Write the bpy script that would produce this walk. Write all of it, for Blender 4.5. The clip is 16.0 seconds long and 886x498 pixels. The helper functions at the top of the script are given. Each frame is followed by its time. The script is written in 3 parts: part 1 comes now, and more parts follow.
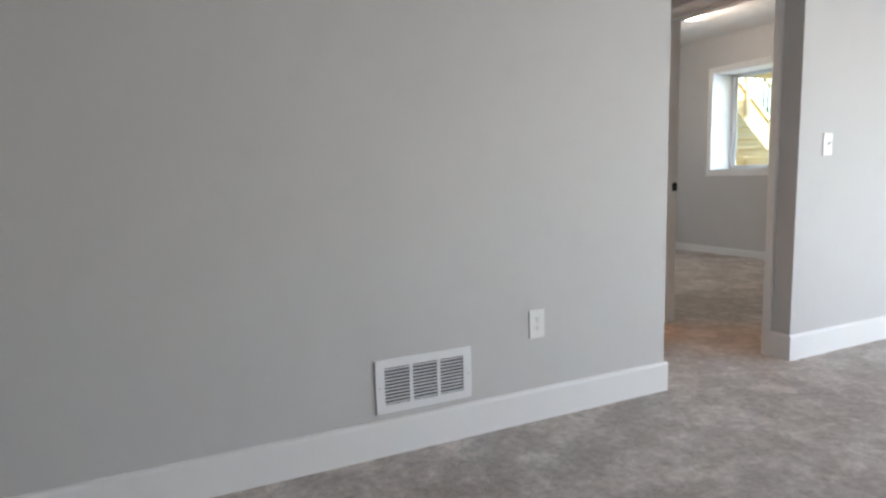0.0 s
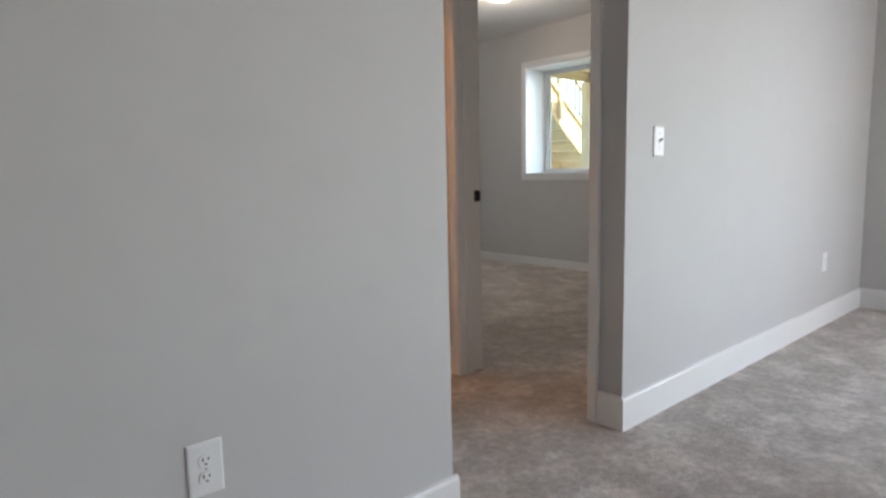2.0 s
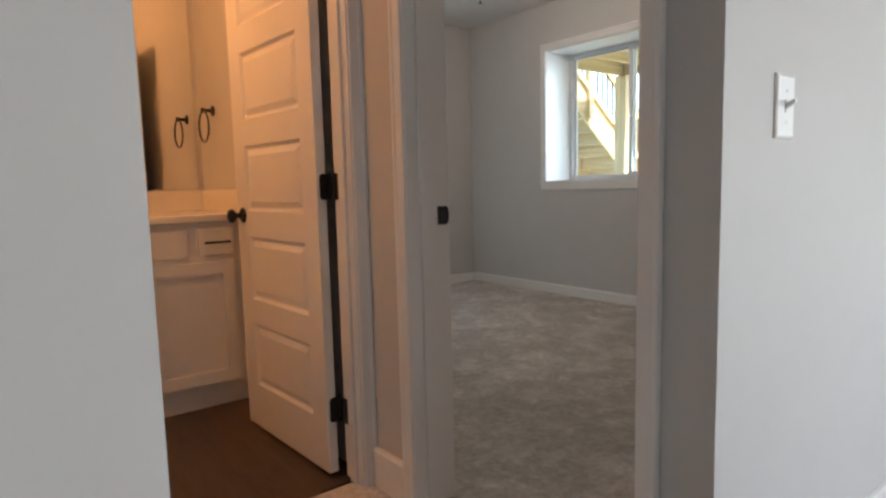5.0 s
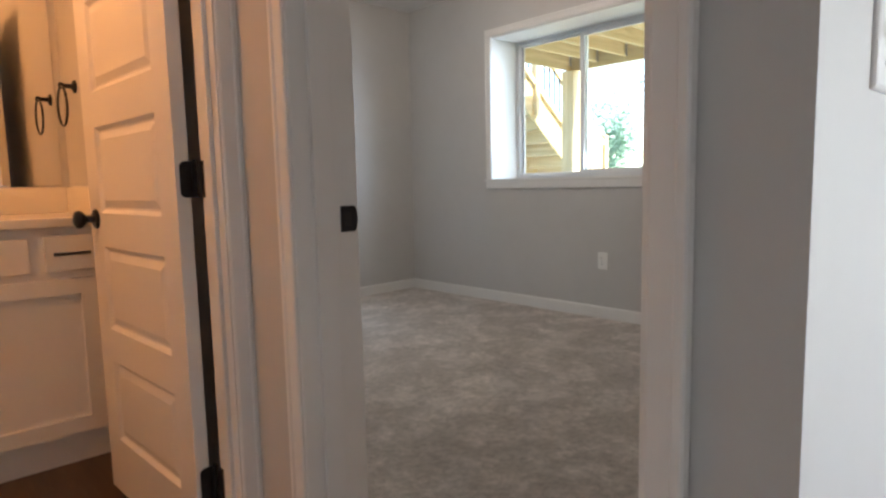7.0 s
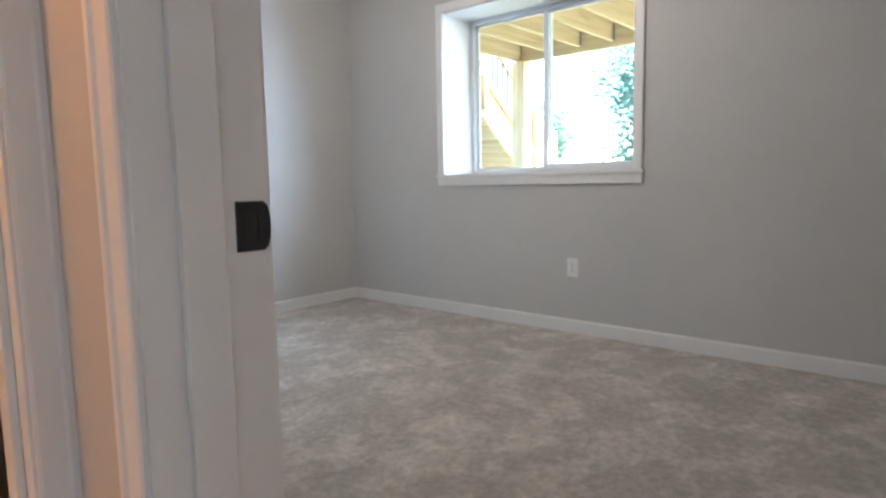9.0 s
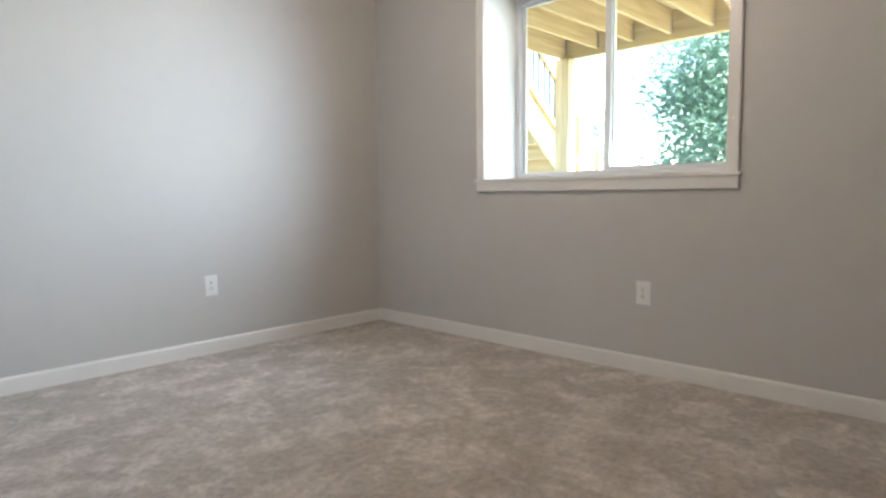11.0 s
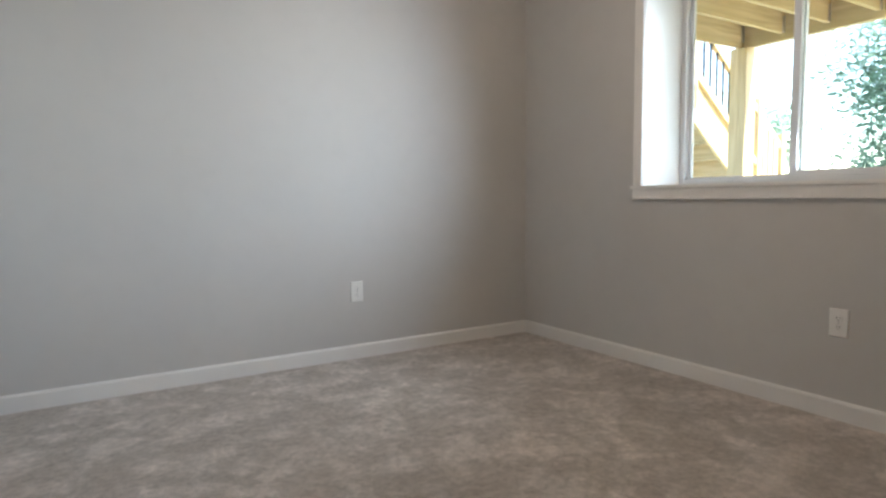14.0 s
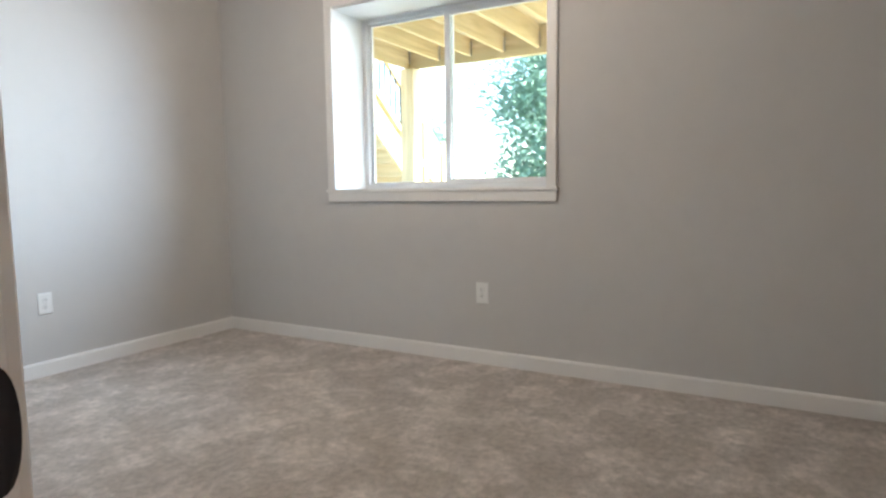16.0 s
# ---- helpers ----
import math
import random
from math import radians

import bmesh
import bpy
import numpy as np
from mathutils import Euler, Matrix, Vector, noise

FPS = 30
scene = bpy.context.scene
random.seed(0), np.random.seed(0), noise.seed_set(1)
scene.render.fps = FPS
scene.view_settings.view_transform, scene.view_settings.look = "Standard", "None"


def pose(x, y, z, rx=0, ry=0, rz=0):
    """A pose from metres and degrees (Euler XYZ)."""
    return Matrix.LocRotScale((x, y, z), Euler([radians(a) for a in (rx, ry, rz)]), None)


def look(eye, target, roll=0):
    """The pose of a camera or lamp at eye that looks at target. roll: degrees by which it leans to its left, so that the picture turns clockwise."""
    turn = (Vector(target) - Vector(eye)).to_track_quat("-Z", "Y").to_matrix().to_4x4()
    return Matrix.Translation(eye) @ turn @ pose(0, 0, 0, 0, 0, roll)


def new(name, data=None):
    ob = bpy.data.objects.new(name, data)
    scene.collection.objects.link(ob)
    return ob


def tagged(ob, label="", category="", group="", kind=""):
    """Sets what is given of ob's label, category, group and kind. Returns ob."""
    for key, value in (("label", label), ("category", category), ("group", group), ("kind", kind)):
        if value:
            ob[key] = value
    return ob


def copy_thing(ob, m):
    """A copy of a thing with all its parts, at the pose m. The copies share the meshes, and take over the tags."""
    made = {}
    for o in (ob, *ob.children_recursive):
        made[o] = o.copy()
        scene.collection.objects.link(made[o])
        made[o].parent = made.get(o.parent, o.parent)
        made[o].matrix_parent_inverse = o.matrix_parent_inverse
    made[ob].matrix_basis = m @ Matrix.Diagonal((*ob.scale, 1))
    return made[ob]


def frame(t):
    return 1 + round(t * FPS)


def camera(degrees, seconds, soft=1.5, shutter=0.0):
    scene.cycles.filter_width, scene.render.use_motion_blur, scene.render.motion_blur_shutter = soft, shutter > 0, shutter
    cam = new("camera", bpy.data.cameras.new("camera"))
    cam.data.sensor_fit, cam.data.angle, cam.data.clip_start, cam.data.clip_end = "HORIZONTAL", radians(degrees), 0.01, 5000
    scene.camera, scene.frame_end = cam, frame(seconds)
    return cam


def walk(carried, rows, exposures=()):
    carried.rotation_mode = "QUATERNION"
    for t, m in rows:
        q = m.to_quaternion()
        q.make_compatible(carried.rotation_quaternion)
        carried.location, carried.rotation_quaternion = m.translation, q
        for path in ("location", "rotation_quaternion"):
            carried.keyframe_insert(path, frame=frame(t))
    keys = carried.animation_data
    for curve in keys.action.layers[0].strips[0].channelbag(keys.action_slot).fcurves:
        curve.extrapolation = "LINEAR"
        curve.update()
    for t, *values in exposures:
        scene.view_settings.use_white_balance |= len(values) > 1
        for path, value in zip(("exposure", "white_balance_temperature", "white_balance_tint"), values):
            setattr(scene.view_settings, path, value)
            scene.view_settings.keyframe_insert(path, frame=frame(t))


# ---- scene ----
cam = camera(72.6, 16.0, soft=2.5)
PATH = [
    (0, (0.971, 0.587, 1.059), (1.828, 2.377, 0.814), -1.4),
    (0.5, (1.224, 0.759, 1.057), (2.259, 2.452, 0.802), -1.2),
    (1, (1.472, 0.953, 1.047), (2.632, 2.562, 0.79), -1.0),
    (1.5, (1.738, 1.147, 1.058), (2.986, 2.689, 0.803), -1.1),
    (2, (1.971, 1.363, 1.059), (3.275, 2.859, 0.81), -1.2),
    (2.5, (2.19, 1.522, 1.069), (3.52, 2.994, 0.818), -1.3),
    (3, (2.403, 1.64, 1.071), (3.74, 3.106, 0.824), -1.1),
    (3.5, (2.586, 1.767, 1.052), (3.905, 3.251, 0.815), -1.3),
    (6, (3.24, 2.325, 1.032), (4.441, 3.91, 0.818), -1.3),
    (6.5, (3.339, 2.401, 1.024), (4.613, 3.927, 0.811), -1.4),
    (7, (3.413, 2.493, 1.012), (4.774, 3.942, 0.796), -1.3),
    (7.5, (3.492, 2.576, 1.005), (4.927, 3.951, 0.786), -1.2),
    (8, (3.593, 2.722, 0.996), (5.076, 4.045, 0.773), -1.0),
    (8.5, (3.689, 2.855, 0.993), (5.193, 4.154, 0.772), -1.0),
    (11, (4.279, 3.487, 0.944), (5.721, 4.862, 0.765), -0.6),
    (11.5, (4.347, 3.528, 0.97), (5.653, 5.031, 0.784), -0.8),
    (12, (4.386, 3.577, 0.957), (5.554, 5.192, 0.784), -0.6),
    (12.5, (4.467, 3.584, 0.95), (5.478, 5.301, 0.783), -0.5),
    (13, (4.495, 3.625, 0.967), (5.435, 5.382, 0.794), -0.3),
    (13.5, (4.529, 3.607, 0.957), (5.466, 5.367, 0.795), -0.4),
    (14, (4.451, 3.587, 0.978), (5.496, 5.284, 0.811), -0.6),
    (14.5, (4.275, 3.628, 0.999), (5.529, 5.176, 0.82), -0.2),
    (15, (4.216, 3.561, 0.99), (5.635, 4.96, 0.814), -0.5),
    (15.5, (4.192, 3.472, 1.013), (5.758, 4.703, 0.828), -0.5),
    (16, (4.091, 3.358, 1.032), (5.824, 4.336, 0.835), -0.7),
]
EXPOSURES = [
    (0, 2.98, 6400, 11), (1.5, 2.68, 6400, 11), (3.5, 2.5, 6400, 12), (6, 2.7, 6700, 12), (7, 2.86, 6500, 12), (8, 3.05, 6200, 11), (8.5, 3.34, 5900, 10),
    (11, 3.24, 6750, 12), (12, 2.98, 6900, 13), (13, 2.85, 7050, 14), (14, 2.8, 6950, 13), (15, 3.06, 6750, 12), (16, 3.4, 6500, 11)]
walk(cam, [(t, look(e, a, r)) for t, e, a, r in PATH], EXPOSURES)

# ---------- world and lights ----------
SUN_DIR = Vector((0.12, -0.62, 0.78)).normalized()
world = bpy.data.worlds.new("world")
scene.world = world
world.use_nodes = True
wn = world.node_tree
wn.nodes.clear()
sky = wn.nodes.new("ShaderNodeTexSky")
sky.sky_type = 'NISHITA'
sky.sun_disc = False
sky.sun_elevation = math.asin(SUN_DIR.z)
sky.sun_rotation = math.atan2(SUN_DIR.x, SUN_DIR.y)
bg = wn.nodes.new("ShaderNodeBackground")
bg.inputs["Strength"].default_value = 0.15
wo = wn.nodes.new("ShaderNodeOutputWorld")
wn.links.new(sky.outputs[0], bg.inputs[0])
wn.links.new(bg.outputs[0], wo.inputs[0])


def lamp(name, kind, energy, color, m, soft_size=0.1, size=1.0, size_y=1.0, spread=180.0):
    data = bpy.data.lights.new(name, kind)
    data.energy, data.color = energy, color
    if kind == 'SUN':
        data.angle = radians(0.6)
    elif kind == 'POINT':
        data.shadow_soft_size = soft_size
    else:
        data.shape = 'RECTANGLE'
        data.size, data.size_y = size, size_y
        data.spread = radians(spread)
    ob = new(name, data)
    ob.matrix_world = m
    return ob


lamp("sun", 'SUN', 2.8, (1.0, 0.95, 0.86), look(SUN_DIR * 30, (0, 0, 0)))
lamp("bathroom_lamp", 'POINT', 4.6, (1.0, 0.41, 0.125), pose(2.95, 4.45, 2.36))
lamp("bedroom_lamp", 'POINT', 3.0, (1.0, 0.83, 0.68), pose(5.95, 5.1, 2.42))
lamp("patio_daylight", 'AREA', 11.5, (0.80, 0.88, 1.0), pose(7.53, -0.1, 1.06, 90, 0, 90), size=2.3, size_y=1.9)
# fill lamp added in a made-up back wall window, to even out the walls
lamp("south_fill", 'AREA', 11.0, (1.0, 0.91, 0.93), pose(6.15, -3.66, 1.5, 90, 0, 0), size=1.9, size_y=1.15)
# added lamp in the window opening for skylight past the deck's open side
lamp("bedroom_daylight", 'AREA', 2.3, (0.62, 0.80, 1.0), look((7.50, 5.22, 1.61), (5.40, 6.54, 1.24)), size=0.90, size_y=1.0, spread=88)


# ---------- materials ----------
def material(name, color, rough=0.6, metal=0.0, spec=0.5):
    m = bpy.data.materials.new(name)
    m.use_nodes = True
    nt = m.node_tree
    b = nt.nodes["Principled BSDF"]
    b.inputs["Base Color"].default_value = (*color, 1)
    b.inputs["Roughness"].default_value = rough
    b.inputs["Metallic"].default_value = metal
    b.inputs["Specular IOR Level"].default_value = spec
    return m, nt, b


def coords(nt, scale=(1, 1, 1), rot=(0, 0, 0)):
    tc = nt.nodes.new("ShaderNodeTexCoord")
    mp = nt.nodes.new("ShaderNodeMapping")
    mp.inputs["Scale"].default_value = scale
    mp.inputs["Rotation"].default_value = rot
    nt.links.new(tc.outputs["Object"], mp.inputs[0])
    return mp.outputs[0]


def noise_tex(nt, vec, scale, detail=4.0, rough=0.55, distortion=0.0):
    n = nt.nodes.new("ShaderNodeTexNoise")
    n.inputs["Scale"].default_value = scale
    n.inputs["Detail"].default_value = detail
    n.inputs["Roughness"].default_value = rough
    n.inputs["Distortion"].default_value = distortion
    nt.links.new(vec, n.inputs["Vector"])
    return n.outputs["Fac"]


def ramp(nt, fac, stops):
    r = nt.nodes.new("ShaderNodeValToRGB")
    el = r.color_ramp.elements
    while len(el) < len(stops):
        el.new(0.5)
    for e, (p, c) in zip(el, stops):
        e.position, e.color = p, (*c, 1)
    nt.links.new(fac, r.inputs[0])
    return r.outputs[0]


def blend(nt, a, b, fac, kind='MIX'):
    n = nt.nodes.new("ShaderNodeMix")
    n.data_type, n.blend_type = 'RGBA', kind
    for k, v in ((6, a), (7, b)):
        if isinstance(v, tuple):
            n.inputs[k].default_value = (*v, 1)
        else:
            nt.links.new(v, n.inputs[k])
    if isinstance(fac, float):
        n.inputs[0].default_value = fac
    else:
        nt.links.new(fac, n.inputs[0])
    return n.outputs[2]


def bump(nt, bsdf, height, strength, distance):
    n = nt.nodes.new("ShaderNodeBump")
    n.inputs["Strength"].default_value = strength
    n.inputs["Distance"].default_value = distance
    nt.links.new(height, n.inputs["Height"])
    nt.links.new(n.outputs[0], bsdf.inputs["Normal"])


def painted(name, color, rough, vary=0.06, grain=260.0, depth=0.0004, strength=0.25):
    m, nt, b = material(name, color, rough)
    v = coords(nt)
    big = noise_tex(nt, v, 1.3, 3)
    small = noise_tex(nt, v, 9.0, 4)
    lo = tuple(c * (1 - vary) for c in color)
    hi = tuple(min(1, c * (1 + vary * 0.6)) for c in color)
    c1 = ramp(nt, big, [(0.3, lo), (0.7, hi)])
    c2 = blend(nt, c1, tuple(c * 0.95 for c in color), ramp(nt, small, [(0.5, (0, 0, 0)), (0.75, (0.5, 0.5, 0.5))]))
    nt.links.new(c2, b.inputs["Base Color"])
    bump(nt, b, noise_tex(nt, v, grain, 2), strength, depth)
    return m


WALL = painted("greige_wall_paint", (0.57, 0.56, 0.545), 0.62, vary=0.03, grain=150.0, depth=0.0006)
CEIL = painted("ceiling_paint", (0.74, 0.73, 0.71), 0.8, vary=0.03, grain=60.0, depth=0.002, strength=0.5)
TRIM = painted("white_trim_paint", (0.80, 0.79, 0.77), 0.42, vary=0.015, grain=50.0, depth=0.0001, strength=0.08)
DOOR = painted("white_door_paint", (0.78, 0.76, 0.73), 0.42, vary=0.015, grain=80.0, depth=0.0001, strength=0.1)
CABINET = painted("white_cabinet_paint", (0.80, 0.78, 0.74), 0.35, vary=0.02, grain=120.0, depth=0.0001)
PLASTIC = material("white_plastic", (0.82, 0.82, 0.80), 0.30)[0]
GRILLE = material("white_enamel_steel", (0.80, 0.80, 0.80), 0.35)[0]
# near-black colour that stands in for shade inside holes and gaps
DARK = material("void_shade", (0.03, 0.03, 0.032), 0.9)[0]
VINYL = material("white_vinyl_frame", (0.72, 0.74, 0.76), 0.38)[0]
STEEL = material("bright_screw_steel", (0.5, 0.5, 0.5), 0.35, 1.0)[0]
MIRROR = material("silvered_mirror", (0.92, 0.92, 0.90), 0.01, 1.0)[0]


def black_metal():
    m, nt, b = material("oil_rubbed_black_metal", (0.030, 0.031, 0.036), 0.34, 0.8)
    v = coords(nt)
    nt.links.new(ramp(nt, noise_tex(nt, v, 60.0, 3), [(0.3, (0.26, 0.26, 0.26)), (0.7, (0.5, 0.5, 0.5))]), b.inputs["Roughness"])
    return m


BLACK = black_metal()


def carpet():
    m, nt, b = material("cut_pile_carpet", (0.4, 0.36, 0.32), 0.95, spec=0.1)
    v = coords(nt)
    patch = noise_tex(nt, v, 1.7, 4, 0.55, 0.9)
    foot = noise_tex(nt, coords(nt, (1.0, 1.25, 1.0), (0, 0, 0.5)), 3.6, 6, 0.62, 0.35)
    print_edge = noise_tex(nt, coords(nt, (1.3, 1.0, 1.0), (0, 0, -0.4)), 8.0, 5, 0.6, 0.3)
    clump = noise_tex(nt, v, 30.0, 4, 0.65, 0.3)
    tuft = noise_tex(nt, v, 150.0, 3, 0.7)
    base = ramp(nt, patch, [(0.36, (0.585, 0.527, 0.480)), (0.52, (0.625, 0.567, 0.520)), (0.66, (0.665, 0.608, 0.560))])
    base = blend(nt, base, ramp(nt, foot, [(0.38, (0.84, 0.83, 0.82)), (0.50, (0.93, 0.93, 0.93)), (0.545, (1.10, 1.10, 1.11)), (0.66, (1.24, 1.24, 1.25))]), 0.78, 'MULTIPLY')
    base = blend(nt, base, ramp(nt, print_edge, [(0.40, (0.90, 0.89, 0.88)), (0.55, (1.0, 1.0, 1.0)), (0.62, (1.16, 1.16, 1.17))]), 0.8, 'MULTIPLY')
    # clump colour also carries the light and shade of the pile lumps
    base = blend(nt, base, ramp(nt, clump, [(0.34, (0.76, 0.75, 0.74)), (0.66, (1.18, 1.18, 1.18))]), 0.8, 'MULTIPLY')
    base = blend(nt, base, ramp(nt, tuft, [(0.32, (0.72, 0.72, 0.72)), (0.68, (1.16, 1.16, 1.16))]), 0.6, 'MULTIPLY')
    nt.links.new(base, b.inputs["Base Color"])
    b.inputs["Sheen Weight"].default_value = 0.2
    b.inputs["Sheen Roughness"].default_value = 0.5
    mixh = nt.nodes.new("ShaderNodeMath")
    mixh.operation = 'ADD'
    nt.links.new(clump, mixh.inputs[0])
    nt.links.new(tuft, mixh.inputs[1])
    bump(nt, b, mixh.outputs[0], 0.8, 0.012)
    return m


CARPET = carpet()


def wood(name, dark, light, scale=(1, 1, 1), rough=0.6, along=30.0):
    m, nt, b = material(name, light, rough)
    v = coords(nt, scale)
    oi = nt.nodes.new("ShaderNodeObjectInfo")
    add = nt.nodes.new("ShaderNodeVectorMath")
    add.operation = 'ADD'
    sc = nt.nodes.new("ShaderNodeVectorMath")
    sc.operation = 'SCALE'
    sc.inputs[0].default_value = (7.0, 3.0, 5.0)
    nt.links.new(oi.outputs["Random"], sc.inputs["Scale"])
    nt.links.new(v, add.inputs[0])
    nt.links.new(sc.outputs[0], add.inputs[1])
    g = noise_tex(nt, add.outputs[0], along, 5, 0.6, 0.6)
    k = noise_tex(nt, add.outputs[0], along * 0.12, 3)
    c = ramp(nt, g, [(0.3, dark), (0.65, light)])
    c = blend(nt, c, tuple(x * 0.75 for x in dark), ramp(nt, k, [(0.55, (0, 0, 0)), (0.8, (0.55, 0.55, 0.55))]))
    nt.links.new(c, b.inputs["Base Color"])
    bump(nt, b, g, 0.3, 0.001)
    return m


LUMBER_X = wood("treated_lumber_lengthwise", (0.46, 0.34, 0.18), (0.68, 0.53, 0.30), (0.06, 1, 1))
LUMBER_Y = wood("treated_lumber_crosswise", (0.44, 0.33, 0.18), (0.64, 0.50, 0.30), (1, 0.06, 1))
LUMBER_Z = wood("treated_lumber_upright", (0.48, 0.35, 0.19), (0.68, 0.53, 0.31), (1, 1, 0.06))
VINYL_PLANK = wood("dark_vinyl_plank", (0.045, 0.027, 0.017), (0.080, 0.048, 0.031), (1, 0.08, 1), 0.38, 26.0)
QUARTZ = painted("cream_cultured_marble", (0.78, 0.74, 0.66), 0.22, vary=0.04, grain=30.0, depth=0.00005)
CONCRETE = painted("pale_concrete", (0.60, 0.585, 0.55), 0.85, vary=0.15, grain=120.0, depth=0.001)


def glass():
    m = bpy.data.materials.new("window_glass")
    m.use_nodes = True
    nt = m.node_tree
    nt.nodes.clear()
    out = nt.nodes.new("ShaderNodeOutputMaterial")
    tr = nt.nodes.new("ShaderNodeBsdfTransparent")
    tr.inputs[0].default_value = (0.93, 0.97, 0.96, 1)
    gl = nt.nodes.new("ShaderNodeBsdfGlossy")
    gl.inputs["Roughness"].default_value = 0.01
    fr = nt.nodes.new("ShaderNodeFresnel")
    fr.inputs["IOR"].default_value = 1.22
    mx = nt.nodes.new("ShaderNodeMixShader")
    nt.links.new(fr.outputs[0], mx.inputs[0])
    nt.links.new(tr.outputs[0], mx.inputs[1])
    nt.links.new(gl.outputs[0], mx.inputs[2])
    nt.links.new(mx.outputs[0], out.inputs[0])
    return m


GLASS = glass()


def glowing(name, color, strength):
    m, nt, b = material(name, (0.8, 0.8, 0.8), 0.4)
    b.inputs["Emission Color"].default_value = (*color, 1)
    b.inputs["Emission Strength"].default_value = strength
    return m


SHADE_BED = glowing("lit_frosted_dome", (1.0, 0.86, 0.68), 0.7)


def leaf_material(name, a, b2):
    m, nt, b = material(name, a, 0.85, spec=0.15)
    g = nt.nodes.new("ShaderNodeNewGeometry")
    c = ramp(nt, g.outputs["Random Per Island"], [(0.1, a), (0.9, b2)])
    nt.links.new(c, b.inputs["Base Color"])
    tl = nt.nodes.new("ShaderNodeBsdfTranslucent")
    nt.links.new(blend(nt, c, (0.36, 0.50, 0.40), 0.6), tl.inputs["Color"])
    mx = nt.nodes.new("ShaderNodeMixShader")
    mx.inputs[0].default_value = 0.55
    out = nt.nodes["Material Output"]
    nt.links.new(b.outputs[0], mx.inputs[1])
    nt.links.new(tl.outputs[0], mx.inputs[2])
    nt.links.new(mx.outputs[0], out.inputs["Surface"])
    return m


LEAF = leaf_material("green_foliage", (0.19, 0.29, 0.22), (0.28, 0.40, 0.31))
BARK = wood("grey_bark", (0.06, 0.05, 0.04), (0.17, 0.14, 0.11), (1, 1, 0.2), 0.9, 14.0)


def lawn():
    m, nt, b = material("summer_lawn", (0.10, 0.14, 0.05), 0.9)
    v = coords(nt)
    c = ramp(nt, noise_tex(nt, v, 0.5, 6, 0.6), [(0.35, (0.09, 0.13, 0.05)), (0.65, (0.19, 0.21, 0.10))])
    c = blend(nt, c, (0.26, 0.23, 0.15), ramp(nt, noise_tex(nt, v, 7.0, 4), [(0.5, (0, 0, 0)), (0.7, (0.6, 0.6, 0.6))]))
    nt.links.new(c, b.inputs["Base Color"])
    bump(nt, b, noise_tex(nt, v, 60.0, 3), 0.8, 0.03)
    return m


LAWN = lawn()


# ---------- mesh helpers ----------
def box(bm, x0, x1, y0, y1, z0, z1, bevel=0.0):
    vs = [bm.verts.new((x, y, z)) for x in (x0, x1) for y in (y0, y1) for z in (z0, z1)]
    fs = [bm.faces.new([vs[i] for i in q]) for q in ((0, 1, 3, 2), (4, 6, 7, 5), (0, 4, 5, 1), (2, 3, 7, 6), (0, 2, 6, 4), (1, 5, 7, 3))]
    if bevel:
        edges = list({e for f in fs for e in f.edges})
        bmesh.ops.bevel(bm, geom=edges, offset=bevel, segments=2, profile=0.5, affect='EDGES')


def cyl(bm, p0, p1, r, seg=16, r2=None):
    p0, p1 = Vector(p0), Vector(p1)
    d = p1 - p0
    m = Matrix.Translation((p0 + p1) / 2) @ d.to_track_quat('Z', 'Y').to_matrix().to_4x4()
    bmesh.ops.create_cone(bm, cap_ends=True, segments=seg, radius1=r, radius2=r if r2 is None else r2, depth=d.length, matrix=m)


def sweep(bm, profile, p0, p1, side, up):
    """A straight moulding: profile points (s, u) along side and up, run from p0 to p1."""
    p0, p1, side, up = Vector(p0), Vector(p1), Vector(side), Vector(up)
    ends = [[bm.verts.new(p + side * s + up * u) for s, u in profile] for p in (p0, p1)]
    n = len(profile)
    for i in range(n):
        bm.faces.new((ends[0][i], ends[0][(i + 1) % n], ends[1][(i + 1) % n], ends[1][i]))
    bm.faces.new(ends[0][::-1])
    bm.faces.new(ends[1])


def lathe(bm, profile, m, seg=24):
    """A turned form round local z: profile points (radius, z)."""
    rings = []
    for r, z in profile:
        rings.append([bm.verts.new(m @ Vector((r * math.cos(a), r * math.sin(a), z))) for a in (2 * math.pi * i / seg for i in range(seg))])
    for a, b in zip(rings, rings[1:]):
        for i in range(seg):
            bm.faces.new((a[i], a[(i + 1) % seg], b[(i + 1) % seg], b[i]))
    bm.faces.new(rings[0][::-1])
    bm.faces.new(rings[-1])


def mesh_of(bm, name, mat, smooth=False):
    bmesh.ops.recalc_face_normals(bm, faces=bm.faces)
    me = bpy.data.meshes.new(name)
    bm.to_mesh(me)
    bm.free()
    if smooth:
        for p in me.polygons:
            p.use_smooth = True
        me.set_sharp_from_angle(angle=radians(35))
    me.materials.append(mat)
    return me


def part(name, bm, mat, parent=None, label="", smooth=False):
    ob = new(name, mesh_of(bm, name, mat, smooth))
    if parent is not None:
        ob.parent = parent
    if label:
        ob["label"] = label
    return ob


def thing(name, m, label, category, group="", kind=""):
    ob = new(name)
    ob.empty_display_size = 0.1
    ob.matrix_world = m
    return tagged(ob, label, category, group, kind)


def setting(name, bm, mat, label, category):
    return tagged(part(name, bm, mat), label, category, kind="structure")


